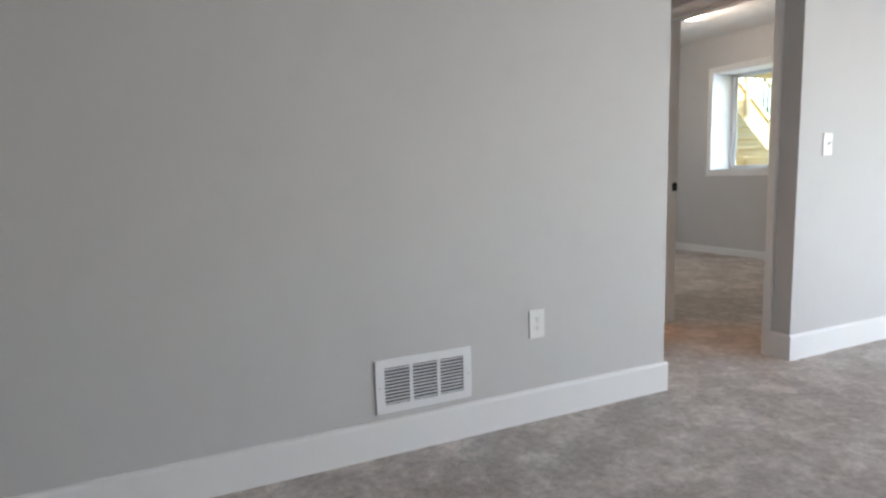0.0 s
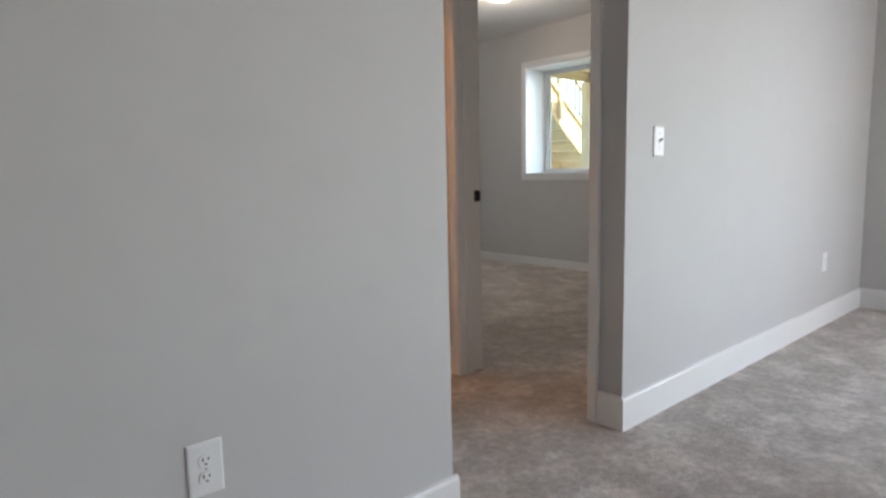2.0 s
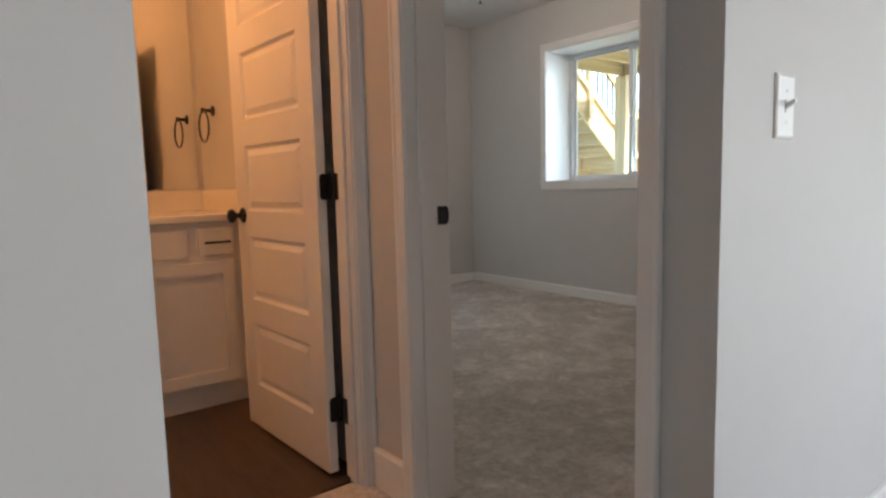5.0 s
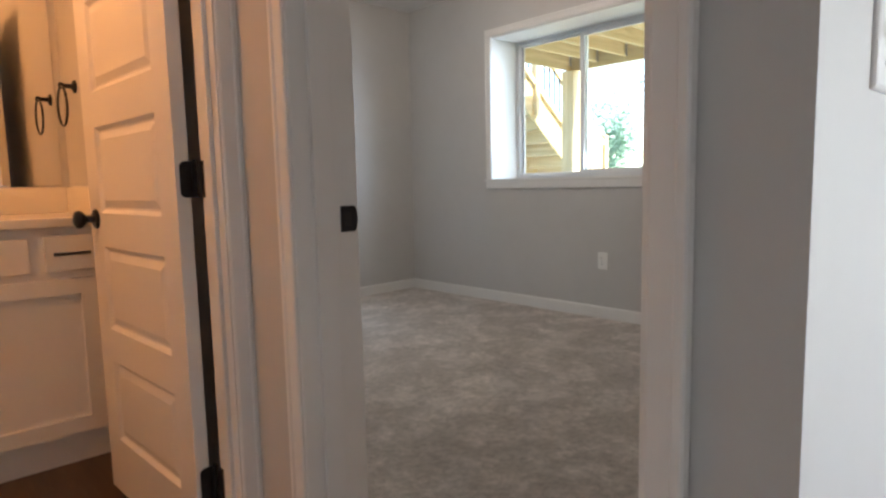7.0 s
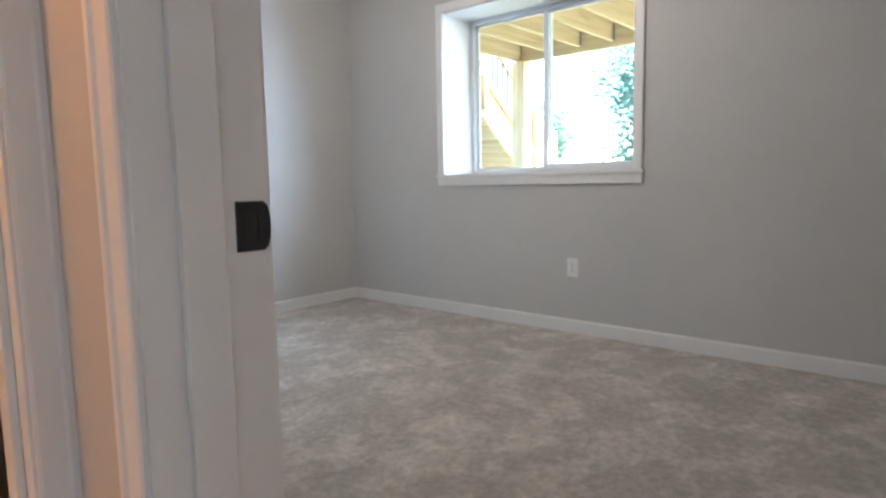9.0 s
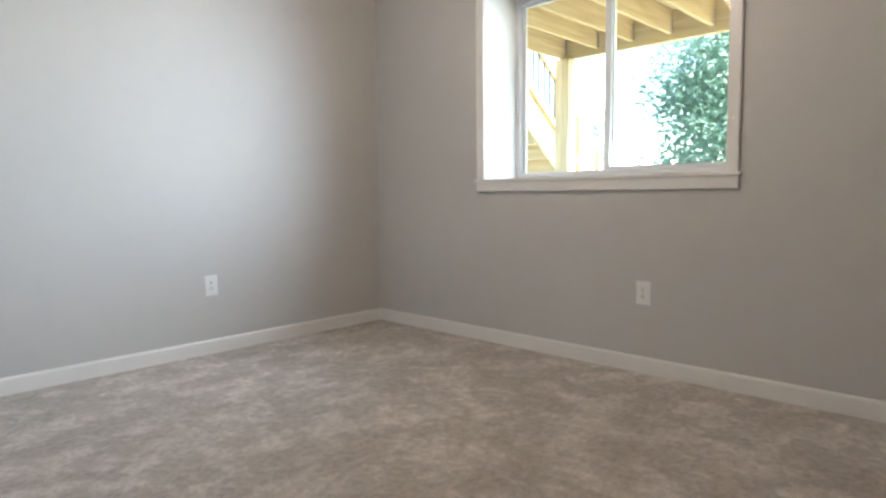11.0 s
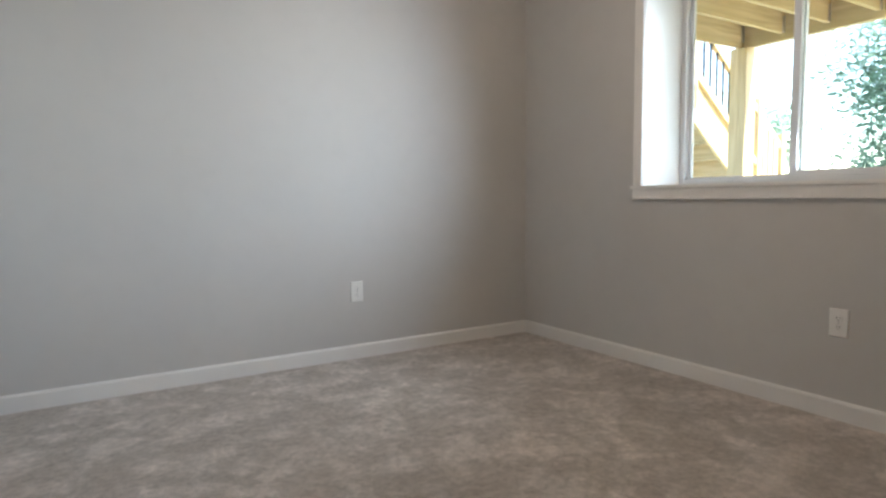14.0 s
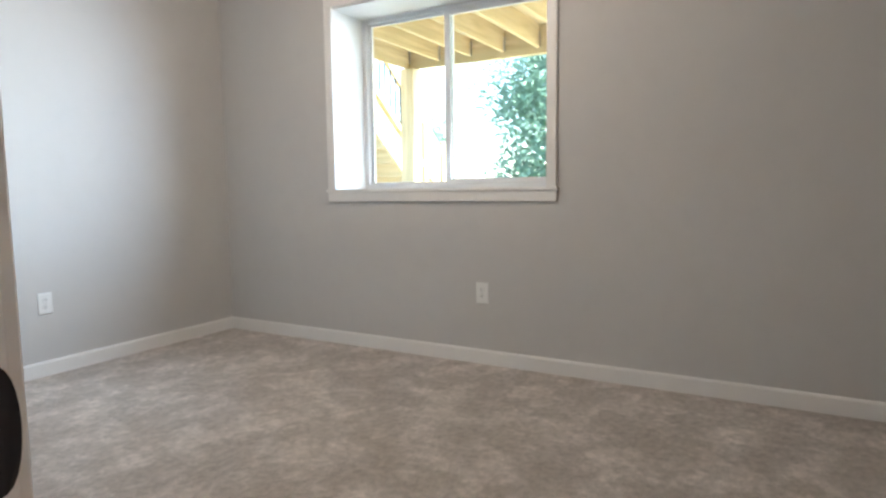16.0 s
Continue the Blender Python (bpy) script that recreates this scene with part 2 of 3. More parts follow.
def slab_with_openings(bm, axis, a, b, u0, u1, z0, z1, holes=()):
    """A wall between a and b across axis, from u0 to u1 and z0 to z1, with openings (u0, u1, z0, z1) cut right through."""
    us = sorted({u0, u1, *[h[0] for h in holes], *[h[1] for h in holes]})
    zs = sorted({z0, z1, *[h[2] for h in holes], *[h[3] for h in holes]})
    us = [u for u in us if u0 <= u <= u1]
    zs = [z for z in zs if z0 <= z <= z1]
    verts = {}

    def v(w, u, z):
        key = (w, u, z)
        if key not in verts:
            verts[key] = bm.verts.new((w, u, z) if axis == 'x' else (u, w, z))
        return verts[key]

    def solid(i, j):
        if not (0 <= i < len(us) - 1 and 0 <= j < len(zs) - 1):
            return False
        u, z = (us[i] + us[i + 1]) / 2, (zs[j] + zs[j + 1]) / 2
        return not any(h[0] < u < h[1] and h[2] < z < h[3] for h in holes)

    for i in range(len(us) - 1):
        for j in range(len(zs) - 1):
            if not solid(i, j):
                continue
            c = [(us[i], zs[j]), (us[i + 1], zs[j]), (us[i + 1], zs[j + 1]), (us[i], zs[j + 1])]
            bm.faces.new([v(a, *p) for p in c])
            bm.faces.new([v(b, *p) for p in c])
            for k, (di, dj) in enumerate(((0, -1), (1, 0), (0, 1), (-1, 0))):
                if not solid(i + di, j + dj):
                    p, q = c[k], c[(k + 1) % 4]
                    bm.faces.new((v(a, *p), v(a, *q), v(b, *q), v(b, *p)))


def wall(name, axis, a, b, u0, u1, label, holes=(), z1=2.62, z0=0.0):
    bm = bmesh.new()
    slab_with_openings(bm, axis, a, b, u0, u1, z0, z1, holes)
    return setting(name, bm, WALL, label, "wall")


# ---------- plan ----------
H = 2.62                 # ceiling
YL, YB = 2.67, 2.79      # partition between living room and bedroom
XH0, XH1 = 3.13, 4.06    # hallway faces
XB = 4.209               # bedroom face of the wall with the bedroom door
XC, YJ = 4.095, 3.86     # face and south end of the set-back closet wall
XE, XO = 7.25, 7.66      # inner and outer face of the outside wall
YN = 6.99                # north face of the bedroom
YD0, YD1 = 3.88, 3.99    # wall with the bathroom door
DOOR_H = 2.04
BED0, BED1 = 2.821, 3.645
BATH0, BATH1 = 3.262, 4.026
CLO0, CLO1 = 6.14, 6.86
WIN = (4.478, 5.952, 1.037, 2.205)
# added opening behind the view, holds the fill lamp
SOUTH = (5.2, 7.1, 0.9, 2.1)
PATIO = (-1.35, 1.15, 0.02, 2.08)

# ---------- shell ----------
bm = bmesh.new()
box(bm, -4.6, 7.25, -3.6, 2.73, -0.12, 0.0)
box(bm, 3.13, 4.06, 2.73, 3.935, -0.12, 0.0)
box(bm, 4.06, 7.25, 2.73, 6.99, -0.12, 0.0)
box(bm, 3.2, 4.06, 5.72, 6.99, -0.12, 0.0)
setting("floor", bm, CARPET, "grey-beige cut-pile carpet with footprints and brushed patches", "carpet")

wall("wall_living_left", 'y', YL, YB, -4.6, XH0, "smooth greige painted living room wall ending at hallway")
wall("wall_living_right", 'y', YL, YB, XH1, XE, "greige painted wall with light switch beside hallway")
wall("wall_living_west", 'x', -4.72, -4.6, -3.72, YB, "plain greige painted living room side wall")
wall("wall_living_south", 'y', -3.72, -3.6, -4.6, XE, "plain greige painted living room back wall with an added window", [SOUTH])
wall("wall_hall_west", 'x', XH0 - 0.12, XH0, YB, YD0, "greige painted side wall of the short hallway")
wall("wall_hall_end", 'y', YD0, YD1, 2.3, XH1, "greige hallway end wall with bathroom doorway", [(BATH0, BATH1, -0.1, DOOR_H)])
wall("wall_hall_east", 'x', XH1, XB, YB, YJ, "greige painted wall with bedroom doorway", [(BED0, BED1, -0.1, DOOR_H)])
wall("wall_bedroom_west", 'x', XH1, XC, YJ, 5.72, "greige painted bedroom wall beside the closet")
wall("wall_closet_front", 'x', XC - 0.12, XC, 5.72, YN + 0.12, "greige painted bedroom wall with closet doorway", [(CLO0, CLO1, -0.1, DOOR_H)])
wall("wall_bath_west", 'x', 2.18, 2.3, YD0, 5.72, "warm-lit painted bathroom side wall")
wall("wall_bath_north", 'y', 5.60, 5.72, 2.3, XH1, "cream-lit painted wall behind bathroom vanity")
wall("wall_closet_back", 'x', 3.08, 3.2, 5.72, YN + 0.12, "plain painted closet back wall")
wall("wall_bedroom_north", 'y', YN, YN + 0.12, 3.2, XE, "soft greige bedroom wall lit by the window")
wall("wall_outside", 'x', XE, XO, -3.72, YN + 0.12, "thick greige outside wall with recessed bedroom window", [WIN, PATIO], z1=2.9, z0=-0.12)

bm = bmesh.new()
box(bm, -4.72, XE, -3.72, YN + 0.12, H, H + 0.2)
setting("ceiling", bm, CEIL, "off-white lightly textured ceiling over all rooms", "ceiling")

# bathroom floor of separate planks over a dark base
bm = bmesh.new()
box(bm, 2.3, XH1, 3.935, 5.60, -0.12, -0.006)
bath_floor = setting("floor_bathroom", bm, VINYL_PLANK, "dark brown wood-look vinyl plank bathroom floor", "floor")

# ---------- mouldings ----------
BASE_TALL = [(0, 0), (0.015, 0), (0.015, 0.128), (0.011, 0.138), (0.004, 0.142), (0, 0.142)]
BASE_LOW = [(0, 0), (0.013, 0), (0.013, 0.074), (0.009, 0.083), (0.003, 0.086), (0, 0.086)]


def baseboard(p0, p1, side, profile, label):
    bm = bmesh.new()
    sweep(bm, profile, p0, p1, side, (0, 0, 1))
    return setting("baseboard", bm, TRIM, label, "baseboard")


TALL = "tall white painted baseboard along the carpet"
LOW = "low white painted baseboard along bedroom carpet"
baseboard((-4.6, YL, 0), (XH0 + 0.015, YL, 0), (0, -1, 0), BASE_TALL, TALL)
baseboard((XH1 - 0.015, YL, 0), (XE, YL, 0), (0, -1, 0), BASE_TALL, TALL)
baseboard((XH0, YL, 0), (XH0, YD0, 0), (1, 0, 0), BASE_TALL, TALL)
baseboard((XH1, YL, 0), (XH1, BED0 - 0.040, 0), (-1, 0, 0), BASE_TALL, TALL)
baseboard((XH1, BED1 + 0.040, 0), (XH1, YD0, 0), (-1, 0, 0), BASE_TALL, TALL)
baseboard((XE, PATIO[1] + 0.08, 0), (XE, YL - 0.015, 0), (-1, 0, 0), BASE_TALL, TALL)
baseboard((XE, -3.6, 0), (XE, PATIO[0] - 0.08, 0), (-1, 0, 0), BASE_TALL, TALL)
baseboard((-4.6, -3.6, 0), (XE - 0.016, -3.6, 0), (0, 1, 0), BASE_TALL, TALL)
baseboard((-4.6, -3.58, 0), (-4.6, YL - 0.016, 0), (1, 0, 0), BASE_TALL, TALL)
baseboard((XC, YN, 0), (XE, YN, 0), (0, -1, 0), BASE_LOW, LOW)
baseboard((XE, YB, 0), (XE, YN - 0.013, 0), (-1, 0, 0), BASE_LOW, LOW)
baseboard((XB, YB, 0), (XE - 0.013, YB, 0), (0, 1, 0), BASE_LOW, LOW)
baseboard((XB, BED1 + 0.040, 0), (XB, YJ, 0), (1, 0, 0), BASE_LOW, LOW)
baseboard((XC, YJ, 0), (XC, CLO0 - 0.040, 0), (1, 0, 0), BASE_LOW, LOW)

# casing: thin at the opening, stepped, with a raised back band at the outer edge
CW = 0.050
CASING = [(0, 0), (0, 0.010), (0.004, 0.0125), (0.033, 0.0135), (0.037, 0.0175), (0.047, 0.0175), (CW, 0.014), (CW, 0)]


def doorway(name, axis, face0, face1, u0, u1, label, stop_at, cased=(True, True), proud=(0.011, 0.011)):
    """Jamb, stop and stepped casing round an opening u0..u1 in a wall face0..face1 across axis."""
    def at(w, u, z):
        return (w, u, z) if axis == 'x' else (u, w, z)

    def vec(w, u, z):
        return Vector(at(w, u, z))

    frame_ob = thing(name, Matrix(), label, "door frame", kind="structure")
    t = 0.016
    for lo, hi, z0, z1 in ((u0, u0 + t, 0.0, DOOR_H), (u1 - t, u1, 0.0, DOOR_H), (u0 + t, u1 - t, DOOR_H - t, DOOR_H)):
        b = bmesh.new()
        p, q = at(face0 - 0.004, lo, z0), at(face1 + 0.004, hi, z1)
        box(b, min(p[0], q[0]), max(p[0], q[0]), min(p[1], q[1]), max(p[1], q[1]), z0, z1, 0.0015)
        part("jamb", b, TRIM, frame_ob)
    s0, s1 = stop_at
    for lo, hi, z0, z1 in ((u0 + t, u0 + t + proud[0], 0.0, DOOR_H - t), (u1 - t - proud[1], u1 - t, 0.0, DOOR_H - t), (u0 + t + proud[0], u1 - t - proud[1], DOOR_H - t - 0.011, DOOR_H - t)):
        b = bmesh.new()
        p, q = at(s0, lo, z0), at(s1, hi, z1)
        box(b, min(p[0], q[0]), max(p[0], q[0]), min(p[1], q[1]), max(p[1], q[1]), z0, z1, 0.0015)
        part("stop", b, TRIM, frame_ob)
    for on, face, out in ((cased[0], face0, -1), (cased[1], face1, 1)):
        if not on:
            continue
        r = 0.005
        for u, d in ((u0 + t - r, -1), (u1 - t + r, 1)):
            b = bmesh.new()
            sweep(b, CASING, at(face, u, 0), at(face, u, DOOR_H - t + r), vec(0, d, 0), vec(out, 0, 0))
            part("casing", b, TRIM, frame_ob)
        b = bmesh.new()
        sweep(b, CASING, at(face, u0 + t - r - CW, DOOR_H - t + r), at(face, u1 - t + r + CW, DOOR_H - t + r), (0, 0, 1), vec(out, 0, 0))
        part("casing", b, TRIM, frame_ob)
    return frame_ob


bed_frame = doorway("door_frame_bedroom", 'x', XH1, XB, BED0, BED1, "white painted bedroom door frame with stepped casing", (XH1 + 0.040, XH1 + 0.090), proud=(0.029, 0.011))
bath_frame = doorway("door_frame_bathroom", 'y', YD0, YD1, BATH0, BATH1, "white painted bathroom door frame with stepped casing", (YD0 + 0.028, YD0 + 0.070))
closet_frame = doorway("door_frame_closet", 'x', XC - 0.12, XC, CLO0, CLO1, "white painted closet door frame beside bedroom corner", (XC - 0.09, XC - 0.045), (False, True))


# ---------- doors ----------
def door_leaf(name, width, m, label, knobs=True):
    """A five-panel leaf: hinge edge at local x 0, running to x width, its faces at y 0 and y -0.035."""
    d = thing(name, m, label, "door", kind="structure")
    h0, h1, th = 0.014, 2.018, 0.035
    pitch, n = 0.370, 5
    bottom, stile = 0.19, 0.105
    ph = 0.264
    holes = []
    z = h0 + bottom
    for i in range(n):
        holes.append((stile, width - stile, z, z + ph))
        z += pitch
    b = bmesh.new()
    slab_with_openings(b, 'y', -th, 0.0, 0.0, width, h0, h1, holes)
    part("leaf_frame", b, DOOR, d)
    for u0, u1, z0, z1 in holes:
        b = bmesh.new()
        for y, s in ((0.0, -1), (-th, 1)):
            rings = []
            for inset, depth in ((0.0, 0.0), (0.011, 0.0105), (0.017, 0.011), (0.040, 0.003)):
                rings.append([b.verts.new((x, y + s * depth, zz)) for x, zz in ((u0 + inset, z0 + inset), (u1 - inset, z0 + inset), (u1 - inset, z1 - inset), (u0 + inset, z1 - inset))])
            for r0, r1 in zip(rings, rings[1:]):
                for i in range(4):
                    b.faces.new((r0[i], r0[(i + 1) % 4], r1[(i + 1) % 4], r1[i]))
            b.faces.new(rings[-1])
        part("panel", b, DOOR, d)
    zk = 0.925
    for y, s in ((-th, -1), (0.0, 1))[:2 if knobs else 1]:
        b = bmesh.new()
        base = Matrix.Translation((width - 0.06, y, zk)) @ Matrix.Rotation(radians(-90 * s), 4, 'X')
        lathe(b, [(0.032, -0.001), (0.032, 0.004), (0.027, 0.009), (0.013, 0.011), (0.011, 0.028), (0.016, 0.034), (0.026, 0.042), (0.029, 0.051), (0.026, 0.060), (0.015, 0.066), (0.004, 0.067)], base)
        part("knob", b, BLACK, d, "black round door knob", True)
    b = bmesh.new()
    box(b, width - 0.0005, width + 0.0015, -th + 0.006, -0.006, zk - 0.028, zk + 0.028)
    part("latch_plate", b, BLACK, d)
    return d


def hinge(parent, m):
    """A butt hinge: one rounded leaf along local x on each side of an upright knuckle."""
    def plate(x0, x1, y):
        b = bmesh.new()
        s = 1 if x1 > x0 else -1
        r = 0.014
        pts = [(x0, -0.045), (x1 - s * r, -0.045)]
        pts += [(x1 - s * r + s * r * math.sin(a), -0.045 + r - r * math.cos(a)) for a in (radians(22.5 * i) for i in range(1, 5))]
        pts += [(x1 - s * r + s * r * math.cos(a), 0.045 - r + r * math.sin(a)) for a in (radians(22.5 * i) for i in range(0, 5))]
        pts += [(x0, 0.045)]
        lo = [b.verts.new(m @ Vector((x, y - 0.0012, z))) for x, z in pts]
        hi = [b.verts.new(m @ Vector((x, y + 0.0012, z))) for x, z in pts]
        b.faces.new(lo)
        b.faces.new(hi[::-1])
        for i in range(len(pts)):
            b.faces.new((lo[i], lo[(i + 1) % len(pts)], hi[(i + 1) % len(pts)], hi[i]))
        return b
    hg = part("hinge", plate(0.003, 0.036, 0.0), BLACK, parent, "black rounded butt hinge")
    b = bmesh.new()
    cyl(b, m @ Vector((0, 0.004, -0.045)), m @ Vector((0, 0.004, 0.045)), 0.0062, 12)
    cyl(b, m @ Vector((0, 0.004, 0.045)), m @ Vector((0, 0.004, 0.050)), 0.0045, 10)
    part("knuckle", b, BLACK, hg)
    return hg


# bathroom leaf, open into the bathroom at about 90 degrees
bath_door = door_leaf("door_1", 0.695, pose(3.956, YD1 + 0.030, 0, 0, 0, 92.4), "white five-panel bathroom door standing open with black hardware")
for zh in (0.244, 1.036, 1.82):
    hinge(bath_door, pose(-0.0016, -0.046, zh) @ Matrix.Rotation(radians(90), 4, 'Z'))
for zh in (0.244, 1.036, 1.82):
    b = bmesh.new()
    box(b, BATH1 - 0.0185, BATH1 - 0.0155, YD1 - 0.034, YD1 + 0.004, zh - 0.045, zh + 0.045)
    part("hinge_plate", b, BLACK, bath_frame, "black hinge plate")

# bedroom leaf, folded back into the bedroom
bed_door = door_leaf("door_2", 0.762, pose(XB + 0.010, 2.927, 0, 0, 0, -2.0), "white five-panel bedroom door folded open against the wall")
for zh in (0.255, 1.043, 1.83):
    hinge(bed_door, pose(-0.0016, -0.0385, zh) @ Matrix.Rotation(radians(90), 4, 'Z'))

for zh in (0.255, 1.043, 1.83):
    b = bmesh.new()
    box(b, XB - 0.034, XB + 0.004, BED0 + 0.0150, BED0 + 0.0175, zh - 0.045, zh + 0.045)
    part("hinge_plate", b, BLACK, bed_frame, "black hinge plate")

# strike plate on the latch jamb, with a hole and a curved lip
b = bmesh.new()
slab_with_openings(b, 'y', BED1 - 0.0185, BED1 - 0.0155, XB - 0.040, XB - 0.004, 0.909, 0.967, [(XB - 0.030, XB - 0.012, 0.924, 0.952)])
lip = [(XB - 0.004, 0.911)] + [(XB - 0.004 + 0.010 * math.cos(a), 0.938 + 0.027 * math.sin(a)) for a in (radians(-80 + 16 * i) for i in range(11))] + [(XB - 0.004, 0.965)]
la = [b.verts.new((x, BED1 - 0.0185 + 4.0 * max(0, x - XB + 0.001) ** 1.5, z)) for x, z in lip]
lb = [b.verts.new((x, BED1 - 0.0158 + 4.0 * max(0, x - XB + 0.001) ** 1.5, z)) for x, z in lip]
b.faces.new(la)
b.faces.new(lb[::-1])
for i in range(len(lip)):
    b.faces.new((la[i], la[(i + 1) % len(lip)], lb[(i + 1) % len(lip)], lb[i]))
strike = part("strike_plate", b, BLACK, bed_frame, "black strike plate with latch hole")
# dark block gives the hole its shade, the jamb is not cut
b = bmesh.new()
box(b, XB - 0.0305, XB - 0.0115, BED1 - 0.0172, BED1 - 0.0150, 0.923, 0.953)
part("latch_hole", b, DARK, bed_frame)

# closet leaf, closed
closet_door = door_leaf("door_3", CLO1 - CLO0 - 0.038, pose(XC - 0.040, CLO1 - 0.019, 0, 0, 0, -90), "white five-panel closet door, closed", False)

# ---------- bedroom window ----------
y0, y1, z0, z1 = WIN
win = thing("window_1", Matrix(), "white vinyl sliding window in a deep recess", "window", kind="structure")
for name, a in (("reveal", (XE + 0.002, XO - 0.09, y1, y1 + 0.012, z0, z1)), ("reveal", (XE + 0.002, XO - 0.09, y0 - 0.012, y0, z0, z1)), ("reveal", (XE + 0.002, XO - 0.09, y0, y1, z1 - 0.001, z1 + 0.012))):
    b = bmesh.new()
    x_0, x_1, ya, yb, za, zb = a
    if ya >= y1:
        ya, yb = y1 - 0.010, y1 - 0.002
    elif yb <= y0:
        ya, yb = y0 + 0.002, y0 + 0.010
    else:
        ya, yb, za, zb = y0 + 0.010, y1 - 0.010, z1 - 0.010, z1 - 0.002
    box(b, x_0, x_1, ya, yb, za, zb)
    part(name, b, TRIM, win)
b = bmesh.new()
box(b, XE - 0.022, XO - 0.09, y0 - 0.0, y1 + 0.0, z0 - 0.016, z0 + 0.002)
box(b, XE - 0.024, XE - 0.003, y0 - 0.062, y0, z0 - 0.016, z0 + 0.002)
box(b, XE - 0.024, XE - 0.003, y1, y1 + 0.062, z0 - 0.016, z0 + 0.002)
part("window_sill", b, TRIM, win, "white painted stool with horns")
b = bmesh.new()
box(b, XE - 0.016, XE - 0.002, y0 - 0.052, y1 + 0.052, z0 - 0.076, z0 - 0.017, 0.002)
part("apron", b, TRIM, win)
WCAS = [(0, 0), (0, 0.010), (0.006, 0.012), (0.040, 0.014), (0.046, 0.017), (0.056, 0.017), (0.058, 0.012), (0.058, 0)]
for ya, d in ((y1 - 0.008, 1), (y0 + 0.008, -1)):
    b = bmesh.new()
    sweep(b, WCAS, (XE - 0.001, ya, z0 + 0.002), (XE - 0.001, ya, z1), (0, d, 0), (-1, 0, 0))
    part("casing", b, TRIM, win)
b = bmesh.new()
sweep(b, WCAS, (XE - 0.001, y0 - 0.050, z1 + 0.001), (XE - 0.001, y1 + 0.050, z1 + 0.001), (0, 0, 1), (-1, 0, 0))
part("casing", b, TRIM, win)

FX0, FX1 = XO - 0.088, XO - 0.018
for ya, yb, za, zb in ((y0 + 0.002, y0 + 0.040, z0, z1 - 0.002), (y1 - 0.040, y1 - 0.002, z0, z1 - 0.002), (y0 + 0.040, y1 - 0.040, z0, z0 + 0.034), (y0 + 0.040, y1 - 0.040, z1 - 0.036, z1 - 0.002)):
    b = bmesh.new()
    box(b, FX0, FX1, ya, yb, za, zb, 0.003)
    part("window_frame", b, VINYL, win)
ym = 5.275


def sash(ya, yb, x0, x1, stile, rail):
    for a in ((ya, ya + stile, z0 + 0.034, z1 - 0.036), (yb - stile, yb, z0 + 0.034, z1 - 0.036), (ya + stile, yb - stile, z0 + 0.034, z0 + 0.034 + rail), (ya + stile, yb - stile, z1 - 0.036 - rail, z1 - 0.036)):
        b = bmesh.new()
        box(b, x0, x1, *a, 0.002)
        part("sash_rail", b, VINYL, win)
    b = bmesh.new()
    box(b, (x0 + x1) / 2 - 0.002, (x0 + x1) / 2 + 0.002, ya + stile - 0.004, yb - stile + 0.004, z0 + 0.034 + rail - 0.004, z1 - 0.036 - rail + 0.004)
    p = part("pane", b, GLASS, win)
    p.visible_shadow = False


sash(y0 + 0.040, ym + 0.022, FX0 + 0.006, FX0 + 0.032, 0.036, 0.030)
sash(ym - 0.022, y1 - 0.040, FX0 + 0.036, FX0 + 0.060, 0.020, 0.014)

# patio door that lights the living room
py0, py1, pz0, pz1 = PATIO
patio = thing("window_2", Matrix(), "white vinyl sliding patio door of the living room", "patio door", kind="structure")
pm = (py0 + py1) / 2
for ya, yb, za, zb in ((py0 + 0.002, py0 + 0.06, pz0, pz1), (py1 - 0.06, py1 - 0.002, pz0, pz1), (py0 + 0.06, py1 - 0.06, pz0, pz0 + 0.05), (py0 + 0.06, py1 - 0.06, pz1 - 0.06, pz1 - 0.002), (pm - 0.04, pm + 0.04, pz0 + 0.05, pz1 - 0.06)):
    b = bmesh.new()
    box(b, FX0, FX1, ya, yb, za, zb, 0.003)
    part("window_frame", b, VINYL, patio)
for ya, yb in ((py0 + 0.056, pm - 0.036), (pm + 0.036, py1 - 0.056)):
    b = bmesh.new()
    box(b, XO - 0.055, XO - 0.050, ya, yb, pz0 + 0.046, pz1 - 0.056)
    p = part("pane", b, GLASS, patio)
    p.visible_shadow = False
for ya, yb, za, zb in ((py0 - 0.075, py0, 0.0, pz1 + 0.075), (py1, py1 + 0.075, 0.0, pz1 + 0.075), (py0, py1, pz1, pz1 + 0.075)):
    b = bmesh.new()
    box(b, XE - 0.017, XE - 0.001, ya, yb, za, zb, 0.002)
    part("casing", b, TRIM, patio)

# window added out of view round the fill lamp
sx0, sx1, sz0, sz1 = SOUTH
south = thing("window_3", Matrix(), "white vinyl window added out of view in the back wall", "window", kind="structure")
for xa, xb, za, zb in ((sx0 + 0.002, sx0 + 0.05, sz0, sz1), (sx1 - 0.05, sx1 - 0.002, sz0, sz1), (sx0 + 0.05, sx1 - 0.05, sz0, sz0 + 0.05), (sx0 + 0.05, sx1 - 0.05, sz1 - 0.05, sz1 - 0.002)):
    b = bmesh.new()
    box(b, xa, xb, -3.715, -3.67, za, zb, 0.003)
    part("window_frame", b, VINYL, south)
b = bmesh.new()
box(b, sx0 + 0.046, sx1 - 0.046, -3.698, -3.694, sz0 + 0.046, sz1 - 0.046)
p = part("pane", b, GLASS, south)
p.visible_shadow = False
